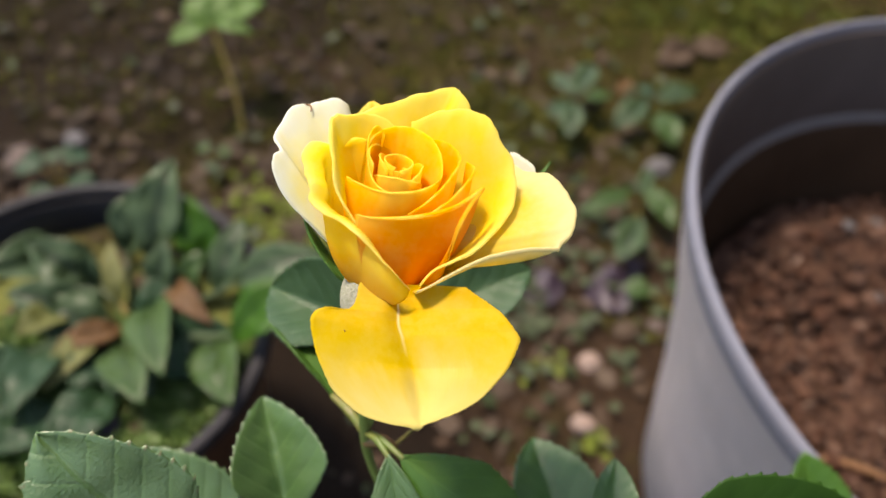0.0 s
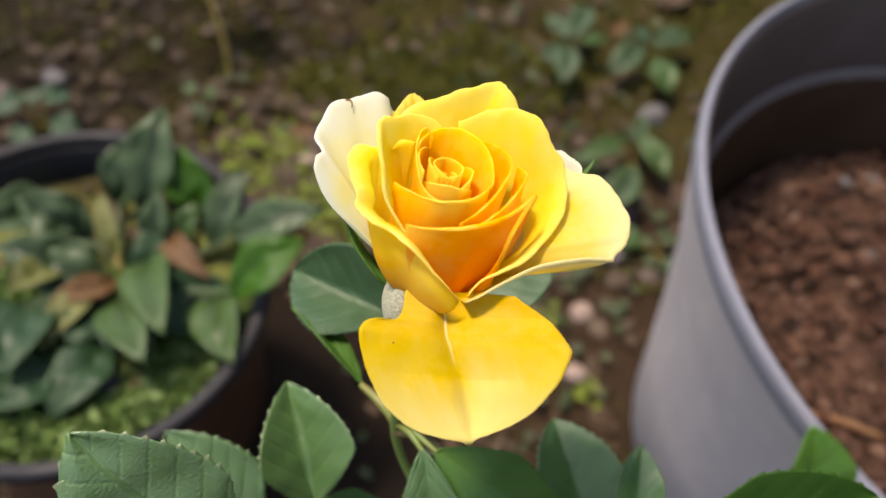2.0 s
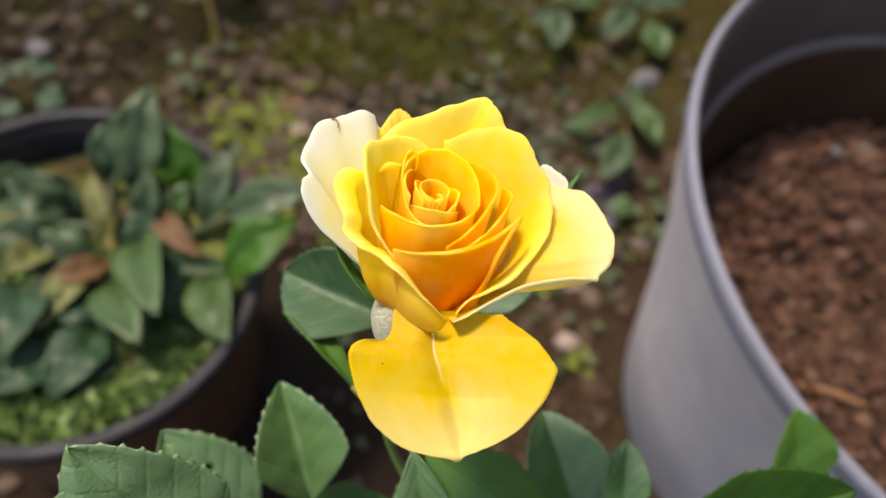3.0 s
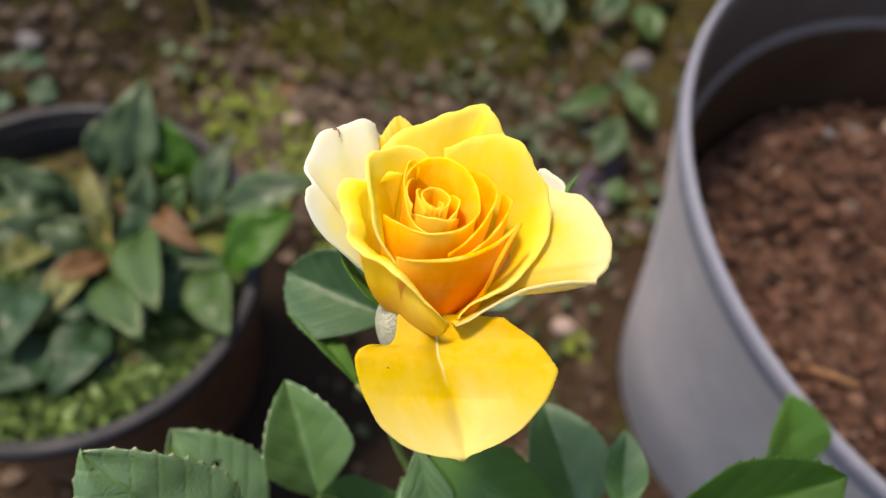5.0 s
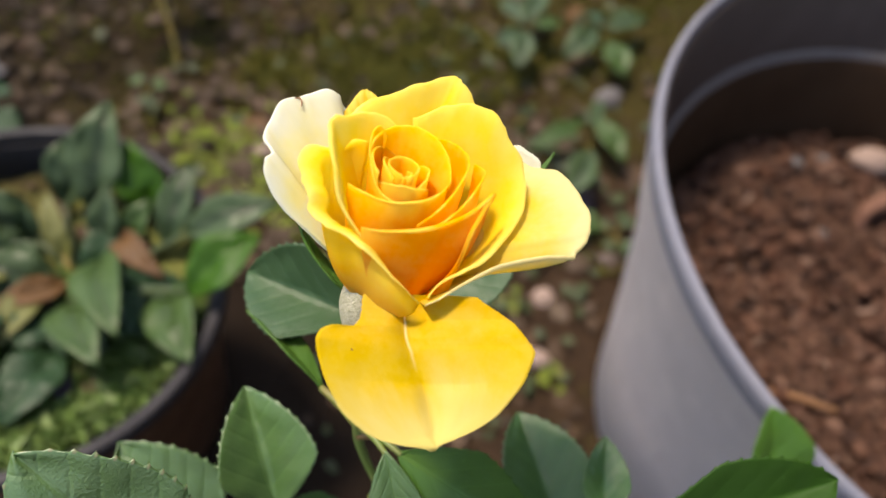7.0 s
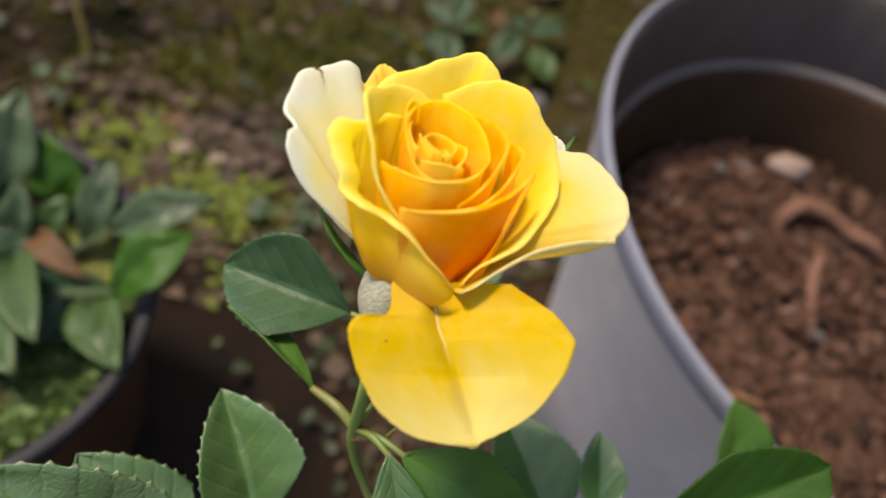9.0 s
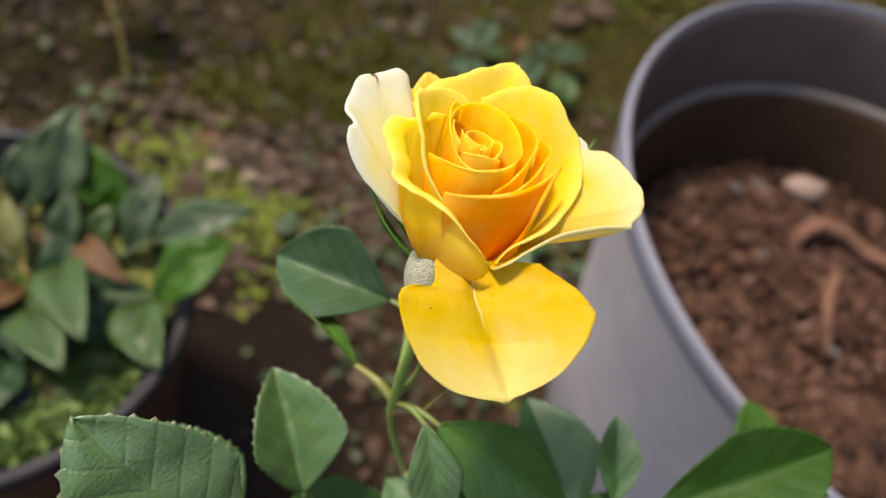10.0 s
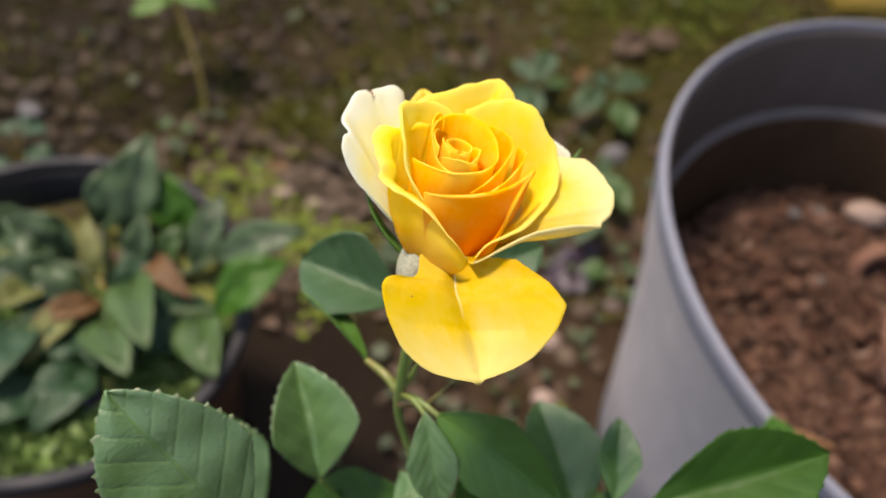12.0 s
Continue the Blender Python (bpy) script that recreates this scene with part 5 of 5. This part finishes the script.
tagged(twig, "short orange brown twig lying on the pot's soil", "twig")


# ---- seedlings and fallen leaves behind ----
def seedling(x, y, leaves, label):
    z = ground_height(x, y)
    plant = new("seedling")
    plant.location = (x, y, z)
    tagged(plant, label, "plant", "seedlings")
    bpy.context.view_layer.update()
    for i, (az, reach, h, half, kind) in enumerate(leaves):
        a = radians(az)
        d = Vector((math.sin(a), math.cos(a), 0))
        foot = Vector((x, y, z - 0.004))
        b = Vector((x, y, z)) + d * reach * 0.35 + Vector((0, 0, h))
        t = Vector((x, y, z)) + d * reach + Vector((0, 0, h * 0.9))
        leaf = thicken(as_object("leaf", mesh_of("leaf", *blade(b, t, half, (-d.x * 0.4, -d.y * 0.4 - 0.2, 1), fold=0.25, droop=0.08, ripple=0.2, nu=8, nv=14, seed=i + x * 30)), LEAF_OF[kind], plant), 0.0005)
        tube_object("leaf_stalk", [foot, (foot + b) / 2 + Vector((0, 0, 0.006)), b + (t - b) * 0.05], [0.0014, 0.0012, 0.0008], WEED_STEM, leaf, seg=6)
    return plant


seedling(-0.345, 0.530, [(30, 0.040, 0.03, 0.015, "d"), (-70, 0.044, 0.028, 0.016, "d"), (110, 0.045, 0.025, 0.015, "d"), (200, 0.036, 0.022, 0.013, "d"), (-20, 0.034, 0.03, 0.010, "g")], "low grey-green seedling behind the brown pot")
seedling(-0.20, 0.575, [(60, 0.022, 0.012, 0.008, "p"), (-40, 0.022, 0.012, 0.008, "p"), (170, 0.020, 0.01, 0.008, "g")], "tiny pale green seedling on mossy earth")
seedling(0.010, 0.415, [(60, 0.030, 0.014, 0.010, "g"), (-60, 0.034, 0.014, 0.012, "g"), (180, 0.028, 0.012, 0.010, "p")], "small grey-green seedling among fallen leaves")
seedling(0.255, 0.400, [(-70, 0.040, 0.016, 0.012, "p"), (150, 0.03, 0.014, 0.010, "g"), (40, 0.026, 0.016, 0.010, "g")], "small pale green seedling beside the grey pot")


def leafy_seedling(x, y, leaves, label):
    z = ground_height(x, y)
    plant = new("seedling")
    plant.location = (x, y, z)
    tagged(plant, label, "plant", "seedlings")
    bpy.context.view_layer.update()
    for i, (b, t, half, kind) in enumerate(leaves):
        b, t, foot = Vector(b), Vector(t), Vector((x, y, z - 0.004))
        leaf = thicken(as_object("leaf", mesh_of("leaf", *blade(b, t, half, ((x - t.x) * 4, (y - t.y) * 4 - 0.2, 1), fold=0.22, droop=0.08, ripple=0.25, nu=8, nv=14, seed=i + x * 30)), LEAF_OF[kind], plant), 0.0005)
        tube_object("leaf_stalk", [foot, (foot + b) / 2 + Vector((0, 0, 0.006)), b + (t - b) * 0.05], [0.0014, 0.0012, 0.0008], WEED_STEM, leaf, seg=6)
    return plant


leafy_seedling(0.200, 0.678, [((0.195, 0.667, 0.036), (0.228, 0.736, 0.030), 0.0148, "g"), ((0.193, 0.666, 0.036), (0.176, 0.713, 0.030), 0.0119, "g"), ((0.194, 0.657, 0.036), (0.182, 0.604, 0.030), 0.0147, "g"), ((0.192, 0.657, 0.036), (0.161, 0.639, 0.030), 0.0088, "d"), ((0.204, 0.662, 0.036), (0.244, 0.681, 0.030), 0.0084, "p")], "low seedling with blue-green oval leaves on earth")
leafy_seedling(0.294, 0.677, [((0.281, 0.669, 0.036), (0.236, 0.624, 0.030), 0.0156, "g"), ((0.290, 0.668, 0.036), (0.348, 0.701, 0.030), 0.0146, "g"), ((0.290, 0.649, 0.036), (0.300, 0.599, 0.030), 0.0172, "p"), ((0.285, 0.672, 0.036), (0.278, 0.704, 0.030), 0.0093, "d")], "low seedling with blue-green oval leaves beside the grey pot")
leafy_seedling(0.254, 0.523, [((0.240, 0.527, 0.036), (0.182, 0.492, 0.030), 0.0101, "p"), ((0.254, 0.532, 0.036), (0.279, 0.481, 0.030), 0.0134, "p"), ((0.242, 0.489, 0.036), (0.213, 0.435, 0.030), 0.0160, "g"), ((0.246, 0.519, 0.036), (0.267, 0.563, 0.030), 0.0083, "g")], "low seedling with mid-green pointed leaves on pebbly earth")


def build_tall_weed():
    x, y = -0.172, 0.617
    z = ground_height(x, y)
    weed = new("weed")
    weed.location = (x, y, z)
    tagged(weed, "upright weed with bright green leaves on a yellow stem", "weed")
    bpy.context.view_layer.update()
    top = Vector((-0.208, 0.687, 0.085))
    foot = Vector((x, y, z - 0.006))
    tube_object("stem", [foot, foot.lerp(top, 0.35) + Vector((0.004, 0, 0.006)), foot.lerp(top, 0.7) + Vector((0.003, 0, 0.004)), top], [0.0030, 0.0026, 0.0022, 0.0015], WEED_STEM, weed, "yellow-brown stem", seg=9)
    for i, (tip, half, kind) in enumerate([((-0.246, 0.656, 0.080), 0.012, "w"), ((-0.235, 0.707, 0.100), 0.018, "w"), ((-0.154, 0.721, 0.095), 0.017, "w"), ((-0.200, 0.744, 0.100), 0.018, "w"), ((-0.161, 0.677, 0.085), 0.008, "w")]):
        thicken(as_object("leaf", mesh_of("leaf", *blade(top, tip, half, (0, -0.3, 1), fold=0.25, droop=0.1, ripple=0.2, nu=8, nv=14, seed=i + 60)), LEAF_OF[kind], weed), 0.0005)


build_tall_weed()


def fallen_leaf(p, length, half, heading, material, label, lift=0.10):
    a = radians(heading)
    p = Vector(p)
    d = Vector((math.sin(a), math.cos(a), lift)).normalized()
    me = mesh_of("fallen_leaf", *blade(p - d * length / 2, p + d * length / 2, half, (0.1, -0.2, 1), fold=0.15, droop=0.10, ripple=0.5, nu=8, nv=14, seed=p.x * 90))
    ob = thicken(as_object("fallen_leaf", me, material), 0.0004)
    return tagged(ob, label, "fallen leaf")


for x, y, k, w, h, mat, label in (
        (0.143, 0.4145, 0.046, 0.020, 70, PURPLE_LEAF, "dark purple leaf lying among weeds"),
        (0.211, 0.415, 0.056, 0.025, 85, PURPLE_LEAF, "dark purple leaf lying among weeds"),
        (0.236, 0.450, 0.030, 0.012, 30, PURPLE_LEAF, "dark purple leaf lying among weeds"),
        (-0.089, 0.536, 0.036, 0.014, 15, BROAD_ORANGE, "reddish brown fallen leaf on mossy earth"),
        (0.269, 0.721, 0.030, 0.010, 20, BROAD_ORANGE, "orange brown fallen leaf behind the seedlings"),
        (0.345, 0.785, 0.060, 0.022, 60, LITTER, "rusty brown fallen leaf beside the grey pot"),
        (0.388, 0.798, 0.050, 0.018, 110, LITTER, "rusty brown fallen leaf beside the grey pot"),
        (-0.125, 0.445, 0.032, 0.012, 80, LITTER, "dry pinkish brown fallen leaf on earth")):
    fallen_leaf((x, y, ground_height(x, y) + 0.005), k, w, h, mat, label)
fallen_leaf((-0.160, 0.190, 0.161), 0.026, 0.006, 10, PURPLE_LEAF, "narrow purple leaf lying on the pot's moss", 0.5)
fallen_leaf((-0.180, 0.162, 0.157), 0.034, 0.005, 65, PURPLE_LEAF, "shrivelled grey-purple leaf on the pot's moss")


# ---- painted board behind the grey pot ----
def build_board():
    m = Mat("mustard_board_paint", rough=0.7, spec=0.25)
    m.colour(m.mix(m.ramp(m.noise(18, 5, 0.65), (0.4, (0, 0, 0)), (0.7, (1, 1, 1))), (0.088, 0.062, 0.005), (0.068, 0.052, 0.009)))
    m.bump(m.noise(120, 4), 0.3, 0.002)
    me = bpy.data.meshes.new("board")
    b = bmesh.new()
    bmesh.ops.create_cube(b, size=1.0)
    bmesh.ops.scale(b, vec=(0.17, 0.09, 0.03), verts=b.verts)
    bmesh.ops.bevel(b, geom=b.edges, offset=0.004, segments=2, affect="EDGES")
    b.to_mesh(me)
    b.free()
    board = as_object("board", me, m.m)
    board.matrix_basis = pose(0.770, 0.972, 0.012, 0, 0, 8)
    return tagged(board, "mustard yellow weathered board lying behind the grey pot", "board")


build_board()
